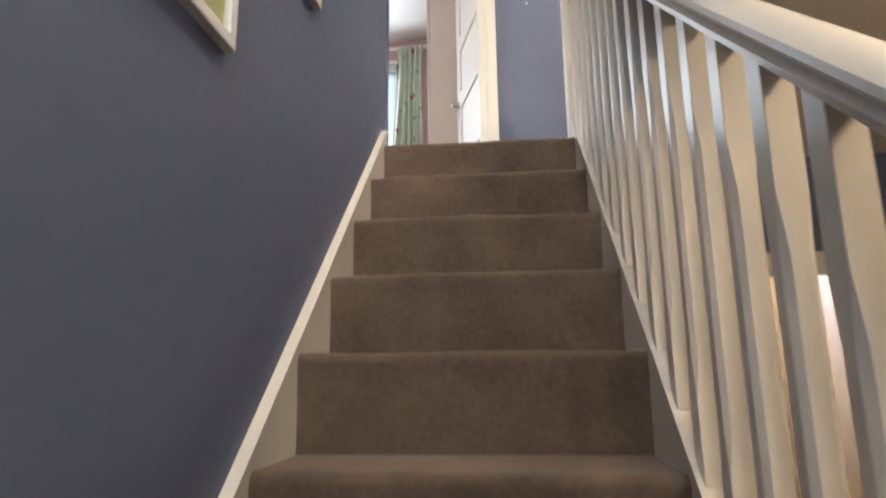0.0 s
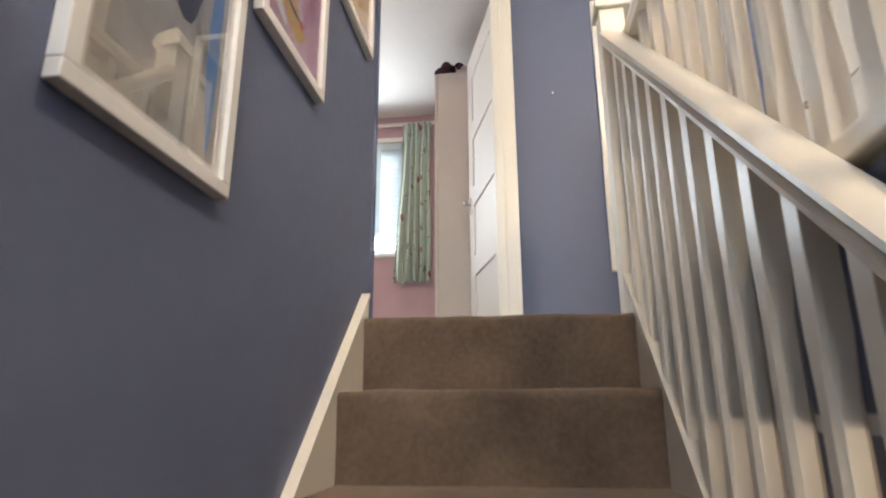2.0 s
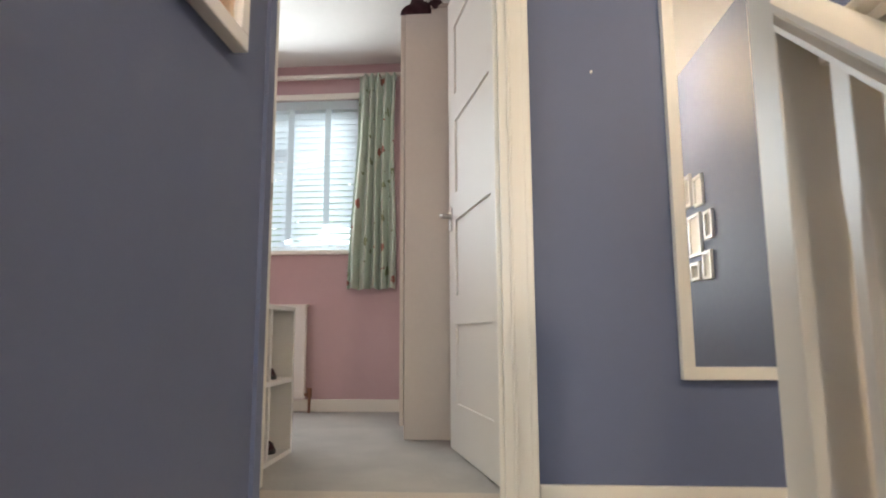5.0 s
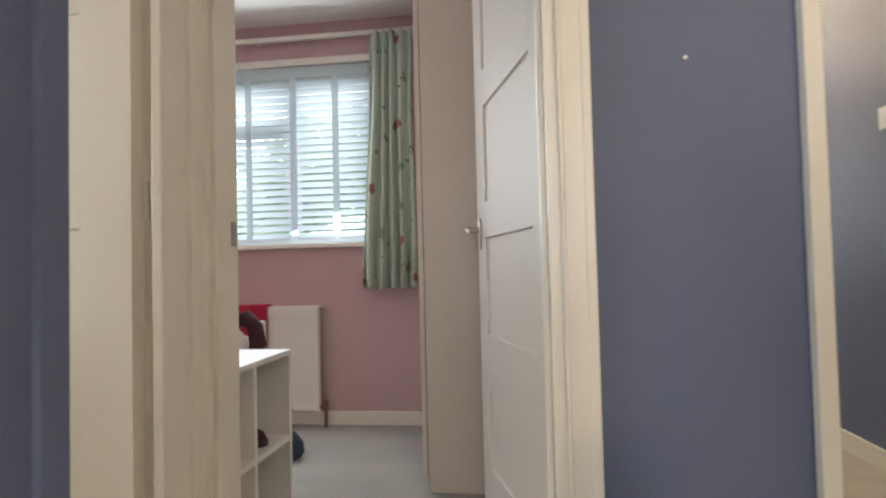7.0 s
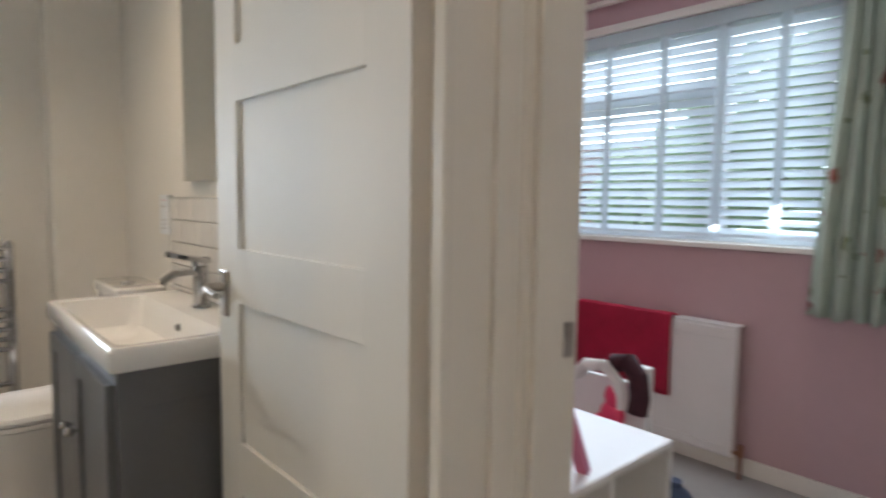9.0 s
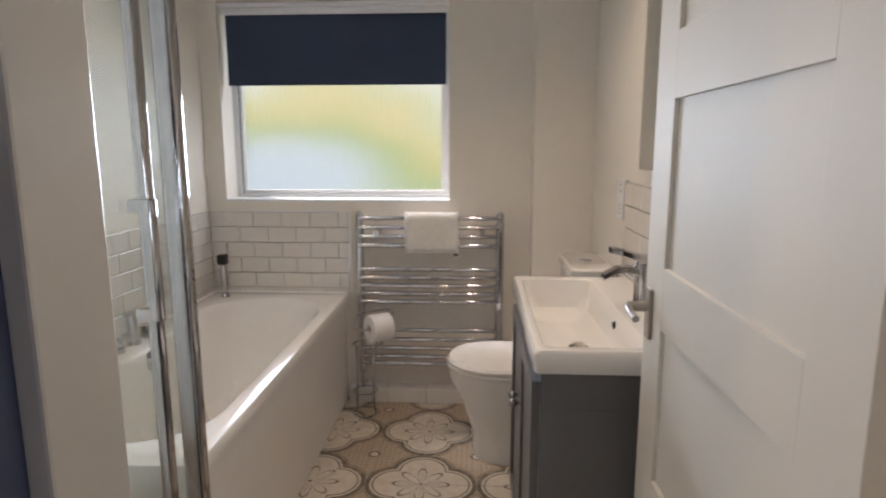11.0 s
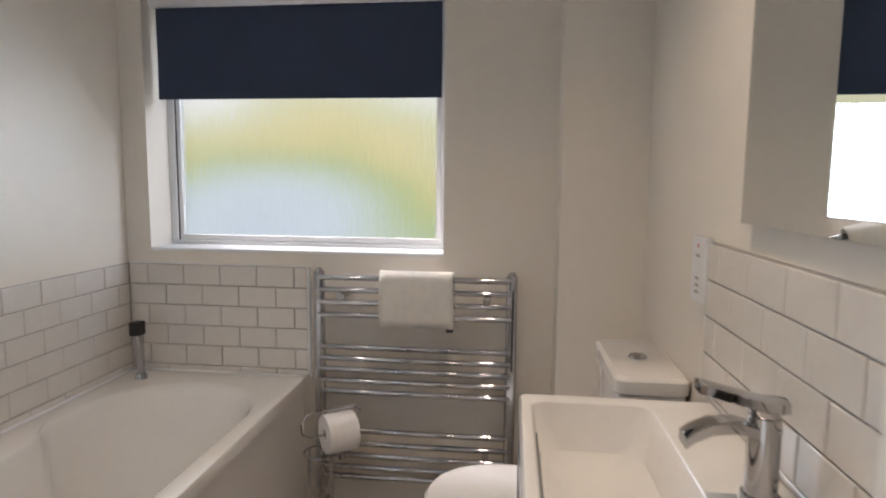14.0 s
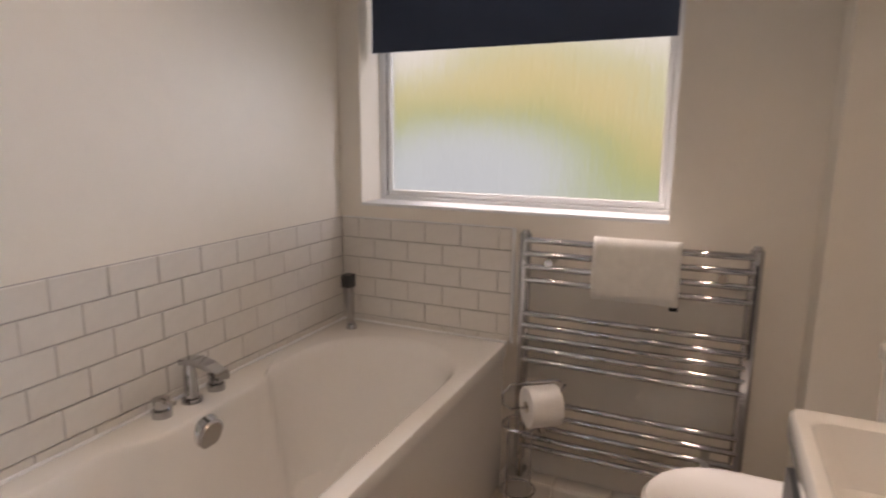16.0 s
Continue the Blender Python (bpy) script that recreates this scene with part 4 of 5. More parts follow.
def toilet():
    t = thing("toilet", "white ceramic close-coupled toilet with lid down", "toilet", (-2.78, 3.257, 0))

    def oval(yf, yb, hw, z, n=28):
        pts = []
        for i in range(n + 1):
            a = math.pi * i / n
            pts.append((hw * math.cos(a), yf + hw * 1.15 - hw * 1.15 * math.sin(a), z))
        return pts + [(-hw, yb, z), (hw, yb, z)]

    bm = bmesh.new()
    vs = loft(bm, [oval(-0.54, -0.02, 0.115, 0.0), oval(-0.545, -0.02, 0.12, 0.02), oval(-0.55, -0.02, 0.13, 0.12), oval(-0.60, -0.02, 0.165, 0.26), oval(-0.645, -0.02, 0.182, 0.35), oval(-0.65, -0.02, 0.185, 0.395)])
    bm.faces.new(vs[0]), bm.faces.new(vs[-1])
    part("pan", bm, M_CERAMIC, t, smooth=True)
    bm = bmesh.new()
    vs = loft(bm, [oval(-0.652, -0.17, 0.186, 0.397), oval(-0.656, -0.17, 0.188, 0.405), oval(-0.652, -0.17, 0.186, 0.414)])
    bm.faces.new(vs[0]), bm.faces.new(vs[-1])
    part("seat", bm, M_CERAMIC, t, smooth=True)
    bm = bmesh.new()
    vs = loft(bm, [oval(-0.652, -0.17, 0.186, 0.418), oval(-0.655, -0.17, 0.188, 0.428), oval(-0.645, -0.175, 0.18, 0.442), oval(-0.60, -0.2, 0.15, 0.449)])
    bm.faces.new(vs[0]), bm.faces.new(vs[-1])
    part("lid", bm, M_CERAMIC, t, "white closed lid", True)
    bm = bmesh.new()
    vs = loft(bm, [rounded(0, -0.085, 0.165, 0.075, 0.03, 0.39, 4), rounded(0, -0.085, 0.178, 0.078, 0.03, 0.6, 4), rounded(0, -0.088, 0.18, 0.08, 0.03, 0.805, 4)])
    bm.faces.new(vs[0]), bm.faces.new(vs[-1])
    part("cistern", bm, M_CERAMIC, t, smooth=True)
    bm = bmesh.new()
    vs = loft(bm, [rounded(0, -0.09, 0.186, 0.088, 0.03, z, 4) if ins == 0 else rounded(0, -0.09, 0.186 - ins, 0.088 - ins, 0.028, z, 4) for z, ins in ((0.809, 0.003), (0.812, 0), (0.842, 0), (0.85, 0.008))])
    bm.faces.new(vs[0]), bm.faces.new(vs[-1])
    lid = part("cistern_lid", bm, M_CERAMIC, t, smooth=True)
    bm = bmesh.new()
    tube(bm, (0, -0.09, 0.85), (0, -0.09, 0.856), 0.024, 0.022, 24)
    part("flush_button", bm, M_CHROME, lid, "round chrome flush button", True)


toilet()


def vanity():
    v = thing("vanity_unit", "dark grey shaker vanity cabinet under the basin", "vanity unit", (-2.065, 3.257, 0))
    hw, dp = 0.375, 0.385
    part("carcass", boxes((-hw, hw, -dp, -0.002, 0.0, 0.70), bevel=0.002), M_GREY, v)
    part("front_rail", boxes((-hw, hw, -dp, -dp + 0.018, 0.70, 0.795)), M_GREY, v)
    for a in (-hw, hw - 0.018):
        part("end_rail", boxes((a, a + 0.018, -dp + 0.018, -0.002, 0.70, 0.795)), M_GREY, v)
    for s in (-1, 1):
        x = s * hw
        o = s * 0.006
        for b in ((x, x + o, -dp, -dp + 0.05, 0.0, 0.795), (x, x + o, -0.05, -0.002, 0.0, 0.795), (x, x + o, -dp + 0.05, -0.05, 0.735, 0.795), (x, x + o, -dp + 0.05, -0.05, 0.0, 0.09)):
            part("side_frame", boxes(tuple(b)), M_GREY, v)
    for s in (-1, 1):
        a, b = (0.003, hw - 0.02) if s > 0 else (-hw + 0.02, -0.003)
        d = part("cabinet_door", boxes((a, b, -dp - 0.012, -dp, 0.09, 0.76)), M_GREY, v)
        for q in ((a, b, -dp - 0.020, -dp - 0.012, 0.09, 0.14), (a, b, -dp - 0.020, -dp - 0.012, 0.71, 0.76), (a, a + 0.05, -dp - 0.020, -dp - 0.012, 0.14, 0.71), (b - 0.05, b, -dp - 0.020, -dp - 0.012, 0.14, 0.71)):
            part("door_rail", boxes(q, bevel=0.0015), M_GREY, d)
        bm = bmesh.new()
        kx = s * 0.03
        tube(bm, (kx, -dp - 0.020, 0.56), (kx, -dp - 0.032, 0.56), 0.005)
        bmesh.ops.create_uvsphere(bm, u_segments=14, v_segments=8, radius=0.013, matrix=Matrix.Translation((kx, -dp - 0.04, 0.56)))
        part("knob", bm, M_CHROME, d, "round chrome knob", True)
    b = thing("basin", "white ceramic rectangular basin on the vanity unit", "basin", (-2.065, 3.257, 0.795))
    w, d, h = 0.40, 0.405, 0.055
    bm = bmesh.new()
    rings = [rounded(0, -d / 2, w - 0.004, d / 2 - 0.004, 0.01, 0, 3), rounded(0, -d / 2, w, d / 2, 0.012, 0.006, 3), rounded(0, -d / 2, w, d / 2, 0.012, h - 0.008, 3), rounded(0, -d / 2, w - 0.006, d / 2 - 0.006, 0.012, h, 3)]
    cy, hy = -0.258, 0.124
    for ins, z, r in ((0, h, 0.03), (0.004, h - 0.004, 0.03), (0.010, h - 0.05, 0.035), (0.022, h - 0.095, 0.05), (0.05, h - 0.115, 0.05), (0.09, h - 0.120, 0.02)):
        rings.append(rounded(0, cy, w - 0.032 - ins * 1.6, hy - ins, min(r, hy - ins - 0.002), z, 3))
    vs = loft(bm, rings)
    bm.faces.new(vs[-1])
    part("bowl", bm, M_CERAMIC, b, smooth=True)
    bm = bmesh.new()
    tube(bm, (0.038, -0.241, h - 0.119), (0.038, -0.241, h - 0.112), 0.033, 0.030, 24)
    wa = part("waste", bm, M_CHROME, b, "chrome plug", True)
    bm = bmesh.new()
    tube(bm, (0.038, -0.241, h - 0.112), (0.038, -0.241, h - 0.101), 0.016, 0.014, 20)
    part("plug", bm, M_NICKEL, wa, smooth=True)
    # Solid disc, coloured black for the shade inside the overflow.
    bm = bmesh.new()
    tube(bm, (0.038, -0.138, h - 0.045), (0.038, -0.149, h - 0.047), 0.012, 0.010, 20)
    part("overflow", bm, M_BLACK, b, "black disc for the overflow hole", True)
    t = thing("basin_tap", "chrome mono basin mixer tap with flat lever", "tap", (-2.07, 3.195, 0.795 + h))
    bm = bmesh.new()
    tube(bm, (0, 0, 0), (0, 0, 0.008), 0.028, 0.027, 24)
    tube(bm, (0, 0, 0.008), (0, 0, 0.125), 0.0225, 0.0225, 24)
    part("body", bm, M_CHROME, t, smooth=True)
    bm = bmesh.new()
    vs = loft(bm, [[(dx, y, z + dz) for dx, dz in ((-0.019, -0.009), (0.019, -0.009), (0.019, 0.006), (0, 0.011), (-0.019, 0.006))] for y, z in ((0.0, 0.100), (-0.04, 0.112), (-0.075, 0.108), (-0.10, 0.095), (-0.112, 0.085))])
    bm.faces.new(vs[0]), bm.faces.new(vs[-1][::-1])
    part("spout", bm, M_CHROME, t, smooth=True)
    bm = bmesh.new()
    vs = loft(bm, [[(-hx, y, z), (hx, y, z), (hx, y, z + 0.014), (0, y, z + 0.018), (-hx, y, z + 0.014)] for y, z, hx in ((0.026, 0.135, 0.018), (0.0, 0.135, 0.024), (-0.03, 0.142, 0.022), (-0.085, 0.156, 0.018), (-0.095, 0.157, 0.015))])
    bm.faces.new(vs[0]), bm.faces.new(vs[-1][::-1])
    tube(bm, (0, 0, 0.125), (0, 0, 0.138), 0.020, 0.024, 24)
    part("lever", bm, M_CHROME, t, smooth=True)


vanity()


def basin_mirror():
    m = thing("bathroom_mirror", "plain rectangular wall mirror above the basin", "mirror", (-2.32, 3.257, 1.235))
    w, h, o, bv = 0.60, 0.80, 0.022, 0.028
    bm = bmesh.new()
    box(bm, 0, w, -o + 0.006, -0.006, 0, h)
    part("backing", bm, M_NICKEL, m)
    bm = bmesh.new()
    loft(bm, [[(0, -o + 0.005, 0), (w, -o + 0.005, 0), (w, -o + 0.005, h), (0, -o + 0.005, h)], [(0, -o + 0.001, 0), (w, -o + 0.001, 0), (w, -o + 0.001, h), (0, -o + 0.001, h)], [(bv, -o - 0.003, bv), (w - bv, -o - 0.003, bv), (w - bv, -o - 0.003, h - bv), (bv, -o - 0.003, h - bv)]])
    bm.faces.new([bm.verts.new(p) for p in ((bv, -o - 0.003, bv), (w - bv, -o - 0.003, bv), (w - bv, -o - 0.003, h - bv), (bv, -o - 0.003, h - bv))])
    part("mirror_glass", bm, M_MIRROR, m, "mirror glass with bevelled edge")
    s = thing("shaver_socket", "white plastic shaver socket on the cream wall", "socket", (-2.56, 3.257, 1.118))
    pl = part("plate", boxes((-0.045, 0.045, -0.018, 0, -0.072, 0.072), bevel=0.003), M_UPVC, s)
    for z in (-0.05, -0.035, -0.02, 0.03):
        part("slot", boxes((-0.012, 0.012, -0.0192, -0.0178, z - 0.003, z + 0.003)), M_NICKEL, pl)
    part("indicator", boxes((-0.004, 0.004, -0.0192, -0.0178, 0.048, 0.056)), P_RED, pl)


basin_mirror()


def shower():
    s = thing("shower_enclosure", "chrome framed glass shower enclosure with bar handle", "shower", (0, 0, 0))
    y, zt = 2.085, 1.98
    part("tray", boxes((-1.60, BX1, BY0 + 0.002, y + 0.03, 0.0, 0.09), bevel=0.012), M_ACRYLIC, s, "white shower tray")
    part("post", boxes((-1.60, -1.565, y - 0.012, y + 0.030, 0.09, zt), bevel=0.006), M_CHROME, s, smooth=True)
    part("post", boxes((-1.022, BX1 - 0.002, y - 0.012, y + 0.030, 0.09, zt), bevel=0.006), M_CHROME, s, smooth=True)
    part("track", boxes((-1.565, -1.022, y - 0.012, y + 0.030, zt - 0.035, zt), bevel=0.004), M_CHROME, s)
    part("track", boxes((-1.565, -1.022, y - 0.012, y + 0.030, 0.09, 0.12), bevel=0.004), M_CHROME, s)
    d = part("door_glass", boxes((-1.47, -1.022, y + 0.004, y + 0.010, 0.12, zt - 0.035)), M_GLASS, s, "clear glass door")
    d.visible_shadow = False
    part("door_edge", boxes((-1.485, -1.455, y - 0.002, y + 0.018, 0.12, zt - 0.035), bevel=0.004), M_CHROME, d, smooth=True)
    for yy in (y + 0.05,):
        bm = bmesh.new()
        for z in (1.0, 1.2):
            box(bm, -1.412, -1.388, y + 0.018, yy, z - 0.012, z + 0.012, 0.003)
        box(bm, -1.412, -1.388, yy - 0.006, yy + 0.012, 0.988, 1.212, 0.005)
        part("handle", bm, M_CHROME, d, "square chrome bar handle", True)
    e = part("side_glass", boxes((-1.592, -1.586, BY0 + 0.002, y - 0.012, 0.09, zt)), M_GLASS, s, "clear glass side panel")
    e.visible_shadow = False
    f = part("fixed_glass", boxes((-1.565, -1.49, y - 0.004, y + 0.002, 0.12, zt - 0.035)), M_GLASS, s)
    f.visible_shadow = False


shower()


def downlight(x, y, power, parent_label):
    d = thing("downlight", parent_label, "ceiling light", (x, y, TOP), "bathroom downlights")
    bm = bmesh.new()
    tube(bm, (0, 0, -0.008), (0, 0, 0.0), 0.045, 0.045, 24)
    part("bezel", bm, M_CHROME, d, smooth=True)
    q = bpy.data.lights.new("downlight_lamp", "SPOT")
    q.energy, q.color, q.spot_size, q.spot_blend, q.shadow_soft_size = power, WARM, radians(125), 1.0, 0.05
    new("downlight_lamp", q).matrix_world = look((x, y, TOP - 0.02), (x, y + 0.001, 0))


for dx, dy, watts in ((-2.25, 2.75, 34), (-2.25, 1.80, 12), (-1.40, 2.45, 14)):
    downlight(dx, dy, watts, "recessed warm downlight with chrome bezel")


def pendant(x, y, z, power, label):
    p = thing("ceiling_lamp", label, "ceiling light", (x, y, z))
    bm = bmesh.new()
    tube(bm, (0, 0, -0.02), (0, 0, 0), 0.06, 0.07, 24)
    part("base", bm, M_UPVC, p, smooth=True)
    bulb("lamp_bulb", (x, y, z - 0.12), power, WARM, 0.05)


pendant(0.05, -0.8, TOP, 42, "round warm ceiling lamp over the stairwell")
pendant(0.85, 0.2, -0.276, 6, "small warm ceiling lamp in the lower hall")
pendant(0.9, 2.4, -0.30, 26, "warm ceiling lamp of the room beyond the hall")
pendant(0.88, 1.05, TOP, 54, "warm ceiling lamp over the landing")

# ---- bedroom ----
RX0, RX1, RY1, RTOP = -2.75, 0.12, 5.23, 2.28
structure("wall_bed_window", M_PINK, (RX0, -2.42, RY1, 5.45, 0, RTOP), (-0.96, RX1, RY1, 5.45, 0, RTOP), (-2.42, -0.96, RY1, 5.45, 0, 1.01), (-2.42, -0.96, RY1, 5.45, 2.04, RTOP), label="dusty pink bedroom wall with the window", category="wall")
structure("wall_bed_left", M_PINK, (RX0 - 0.1, RX0, 3.36, 5.45, 0, RTOP), label="dusty pink bedroom side wall", category="wall")
structure("wall_bed_right", M_PINK, (RX1, RX1 + 0.1, 3.36, 5.45, 0, RTOP), label="dusty pink bedroom wall behind the wardrobe", category="wall")
structure("wall_bed_door", M_PINK, (RX0, -0.88, 3.361, 3.40, 0, RTOP), (-0.055, RX1, 3.361, 3.37, 0, RTOP), (-0.88, -0.055, 3.361, 3.37, 2.06, RTOP), label="pink bedroom wall around the door", category="wall")
structure("ceiling_bedroom", M_CEIL, (RX0 - 0.1, RX1 + 0.1, 3.361, 5.45, RTOP, RTOP + 0.1), label="white bedroom ceiling", category="ceiling")
structure("floor_bedroom", M_GREYCARPET, (RX0, RX1, 3.36, RY1, -0.06, 0.0), label="grey carpet in the bedroom", category="floor")
structure("baseboard_bedroom", M_WHITE, (RX0, -0.5, RY1 - 0.018, RY1, 0.0, 0.075), label="white skirting under the window", category="baseboard", bevel=0.004)


def bed_window():
    w = thing("window_2", "white bedroom window behind a slatted blind", "window", (-1.69, RY1, 1.01))
    w["kind"] = "structure"
    hw, h = 0.73, 1.03
    for b in ((-hw, hw, 0.12, 0.18, 0, 0.05), (-hw, hw, 0.12, 0.18, h - 0.05, h), (-hw, -hw + 0.05, 0.12, 0.18, 0.05, h - 0.05), (hw - 0.05, hw, 0.12, 0.18, 0.05, h - 0.05), (0.18, 0.25, 0.12, 0.18, 0.05, h - 0.05), (-hw + 0.05, 0.18, 0.12, 0.18, 0.68, 0.74)):
        part("window_frame", boxes(b, bevel=0.004), M_UPVC, w)
    for b in ((-hw + 0.05, 0.18, 0.148, 0.152, 0.05, 0.68), (-hw + 0.05, 0.18, 0.148, 0.152, 0.74, h - 0.05), (0.25, hw - 0.05, 0.148, 0.152, 0.05, h - 0.05)):
        p = part("pane", boxes(b), M_GLASS, w)
        p.visible_shadow = False
    part("window_sill", boxes((-hw - 0.03, hw + 0.03, -0.035, 0.12, -0.022, 0.003), bevel=0.005), M_WHITE, w, "white painted sill")
    part("window_casing", boxes((-hw - 0.03, hw + 0.06, -0.02, 0.0, h - 0.005, h + 0.035), bevel=0.005), M_WHITE, w)
    b = thing("venetian_blind", "white wide-slat venetian blind with cloth tapes", "blind", (-1.69, RY1 + 0.03, 1.015))
    part("headrail", boxes((-hw + 0.01, hw - 0.01, -0.03, 0.03, h - 0.075, h - 0.012), bevel=0.003), M_SLAT, b)
    part("bottom_rail", boxes((-hw + 0.01, hw - 0.01, -0.025, 0.025, 0.005, 0.022), bevel=0.003), M_SLAT, b)
    bm = bmesh.new()
    box(bm, -hw + 0.012, hw - 0.012, -0.024, 0.024, -0.0014, 0.0014)
    bmesh.ops.rotate(bm, verts=bm.verts, cent=(0, 0, 0), matrix=Matrix.Rotation(radians(-33), 3, "X"))
    first = part("slat", bm, M_SLAT, b)
    n = 22
    first.location = (0, 0, 0.05)
    for i in range(1, n):
        o = first.copy()
        scene.collection.objects.link(o)
        o.location = (0, 0, 0.05 + i * 0.0415)
    for x in (-0.60, -0.30, 0.0, 0.27, 0.52):
        for y in (-0.027,):
            part("tape", boxes((x - 0.019, x + 0.019, y - 0.0008, y + 0.0008, 0.02, h - 0.07)), M_SLAT, b, "white cloth ladder tape")


bed_window()


def curtain():
    r = thing("curtain_rail", "white curtain track above the window", "curtain rail", (0, 0, 0))
    part("track", boxes((-2.5, -0.5, 5.165, 5.195, 2.165, 2.19), bevel=0.004), M_WHITE, r)
    for x in (-2.3, -1.62, -0.75):
        part("bracket", boxes((x - 0.012, x + 0.012, 5.185, RY1, 2.17, 2.20), bevel=0.003), M_WHITE, r)
    c = thing("curtain", "pale green floral curtain with pleated heading", "curtain", (-0.82, 5.135, 0.755))
    bm = bmesh.new()
    rows = []
    for j in range(29):
        v = j / 28
        z = 1.405 * v
        half = 0.152 - 0.036 * v + 0.006 * math.sin(v * 7)
        amp = 0.044 - 0.018 * v
        row = []
        for i in range(97):
            u = i / 96
            ph = u * 6.2832 * 5 + 0.7 * math.sin(v * 3 + u * 9)
            sharp = math.sin(ph) + (0.35 * math.sin(2 * ph + 1) if v > 0.9 else 0.15 * math.sin(2 * ph + v * 4))
            row.append(((u - 0.5) * 2 * half - 0.03 * (1 - v), amp * sharp, z + 0.006 * math.sin(ph * 0.5) * (1 - v)))
        rows.append(row)
    loft(bm, rows, close=False)
    ob = part("cloth", bm, M_CURTAIN, c, smooth=True)
    so = ob.modifiers.new("thick", "SOLIDIFY")
    so.thickness = 0.002
    bm = bmesh.new()
    for i in range(9):
        box(bm, -0.12 + 0.03 * i - 0.003, -0.12 + 0.03 * i + 0.003, 0.02, 0.05, 1.38, 1.405)
    part("hooks", bm, M_UPVC, c)


curtain()


def radiator():
    r = thing("radiator", "white panel radiator under the bedroom window", "radiator", (-1.70, RY1, 0))
    hw = 0.44
    bm = bmesh.new()
    box(bm, -hw, hw, -0.085, -0.045, 0.085, 0.655, 0.008)
    part("panel", bm, M_RAD, r)
    for z0, z1 in ((0.10, 0.135), (0.605, 0.65)):
        part("rolled_edge", boxes((-hw + 0.005, hw - 0.005, -0.092, -0.085, z0, z1), bevel=0.003), M_RAD, r)
    part("top_grille", boxes((-hw, hw, -0.085, -0.01, 0.655, 0.664), bevel=0.002), M_RAD, r)
    for x in (-0.3, 0.3):
        part("bracket", boxes((x - 0.02, x + 0.02, -0.045, 0, 0.2, 0.6)), M_RAD, r)
    bm = bmesh.new()
    tube(bm, (hw, -0.065, 0.11), (hw + 0.03, -0.065, 0.11), 0.009)
    tube(bm, (hw + 0.03, -0.065, 0.0), (hw + 0.03, -0.065, 0.13), 0.0085)
    tube(bm, (hw + 0.03, -0.065, 0.095), (hw + 0.03, -0.065, 0.15), 0.014)
    part("valve", bm, M_COPPER, r, "tarnished copper valve", True)
    t = thing("towel", "crimson towel draped over the radiator", "towel", (-1.805, RY1 - 0.065, 0))
    bm = bmesh.new()
    rows = []
    prof = [(-0.036, 0.30 + 0.36 * i / 8) for i in range(8)] + [(-0.03, 0.672), (-0.005, 0.676), (0.02, 0.672), (0.028, 0.655), (0.028, 0.55)]
    for i in range(21):
        x = -0.26 + 0.52 * i / 20
        rows.append([(x + 0.012 * (0.66 - z) * math.sin(z * 9), y - 0.006 * abs(noise.noise((x * 9, z * 4, 2))) - (0.005 if y < 0 else -0.004), z + (0.02 * noise.noise((x * 3, 1, 1)) if z < 0.35 else 0.003 * noise.noise((x * 8, 3, 3)))) for y, z in prof])
    loft(bm, rows, close=False)
    ob = part("cloth", bm, M_RED, t, smooth=True)
    so = ob.modifiers.new("thick", "SOLIDIFY")
    so.thickness, so.offset = 0.006, 0


radiator()


def wardrobe():
    w = thing("wardrobe", "tall pale laminate wardrobe against the bedroom wall", "wardrobe", (-0.54, 4.26, 0))
    part("side_panel", boxes((0.022, 0.65, 0.0, 0.018, 0, 2.07), bevel=0.001), M_WARDROBE, w)
    part("side_panel", boxes((0.022, 0.65, 0.88, 0.898, 0, 2.07), bevel=0.001), M_WARDROBE, w)
    part("top", boxes((0.022, 0.65, 0.018, 0.88, 2.05, 2.07)), M_WARDROBE, w)
    part("back", boxes((0.64, 0.65, 0.018, 0.88, 0, 2.05)), M_WARDROBE, w)
    part("plinth", boxes((0.05, 0.07, 0.018, 0.88, 0, 0.06)), M_WARDROBE, w)
    for a, b in ((0.002, 0.447), (0.451, 0.896)):
        d = part("wardrobe_door", boxes((0.0, 0.019, a, b, 0.06, 2.068), bevel=0.001), M_WARDROBE, w)
        hy = 0.41 if a < 0.1 else 0.49
        bm = bmesh.new()
        tube(bm, (-0.02, hy, 0.95), (-0.02, hy, 1.1), 0.005)
        part("handle", bm, M_NICKEL, d, smooth=True)
    t = thing("soft_toy", "dark fluffy toy lying on the wardrobe top", "soft toy", (-0.455, 4.33, 2.07))
    bm = bmesh.new()
    for x, y, z, r in ((0, 0, 0.055, 0.055), (0.05, 0.02, 0.06, 0.045), (-0.045, -0.01, 0.05, 0.035), (-0.075, -0.02, 0.035, 0.022), (0.085, 0.0, 0.075, 0.042), (-0.01, 0.01, 0.095, 0.04)):
        bmesh.ops.create_icosphere(bm, subdivisions=3, radius=r, matrix=Matrix.Translation((x, y, z)))
    for v in bm.verts:
        v.co += Vector((noise.noise(v.co * 60), noise.noise(v.co * 60 + Vector((5, 0, 0))), noise.noise(v.co * 60 + Vector((0, 9, 0))))) * 0.008
        v.co.z = max(v.co.z, 0)
    part("fur", bm, M_DARK, t, smooth=True)
    b = thing("storage_box", "pale card box on the wardrobe top", "box", (-0.30, 4.40, 2.07))
    part("carton", boxes((-0.09, 0.12, -0.10, 0.2, 0, 0.055), bevel=0.004), M_WARDROBE, b)
    part("box_lid", boxes((-0.094, 0.124, -0.104, 0.204, 0.055, 0.075), bevel=0.003), M_WARDROBE, b)


wardrobe()


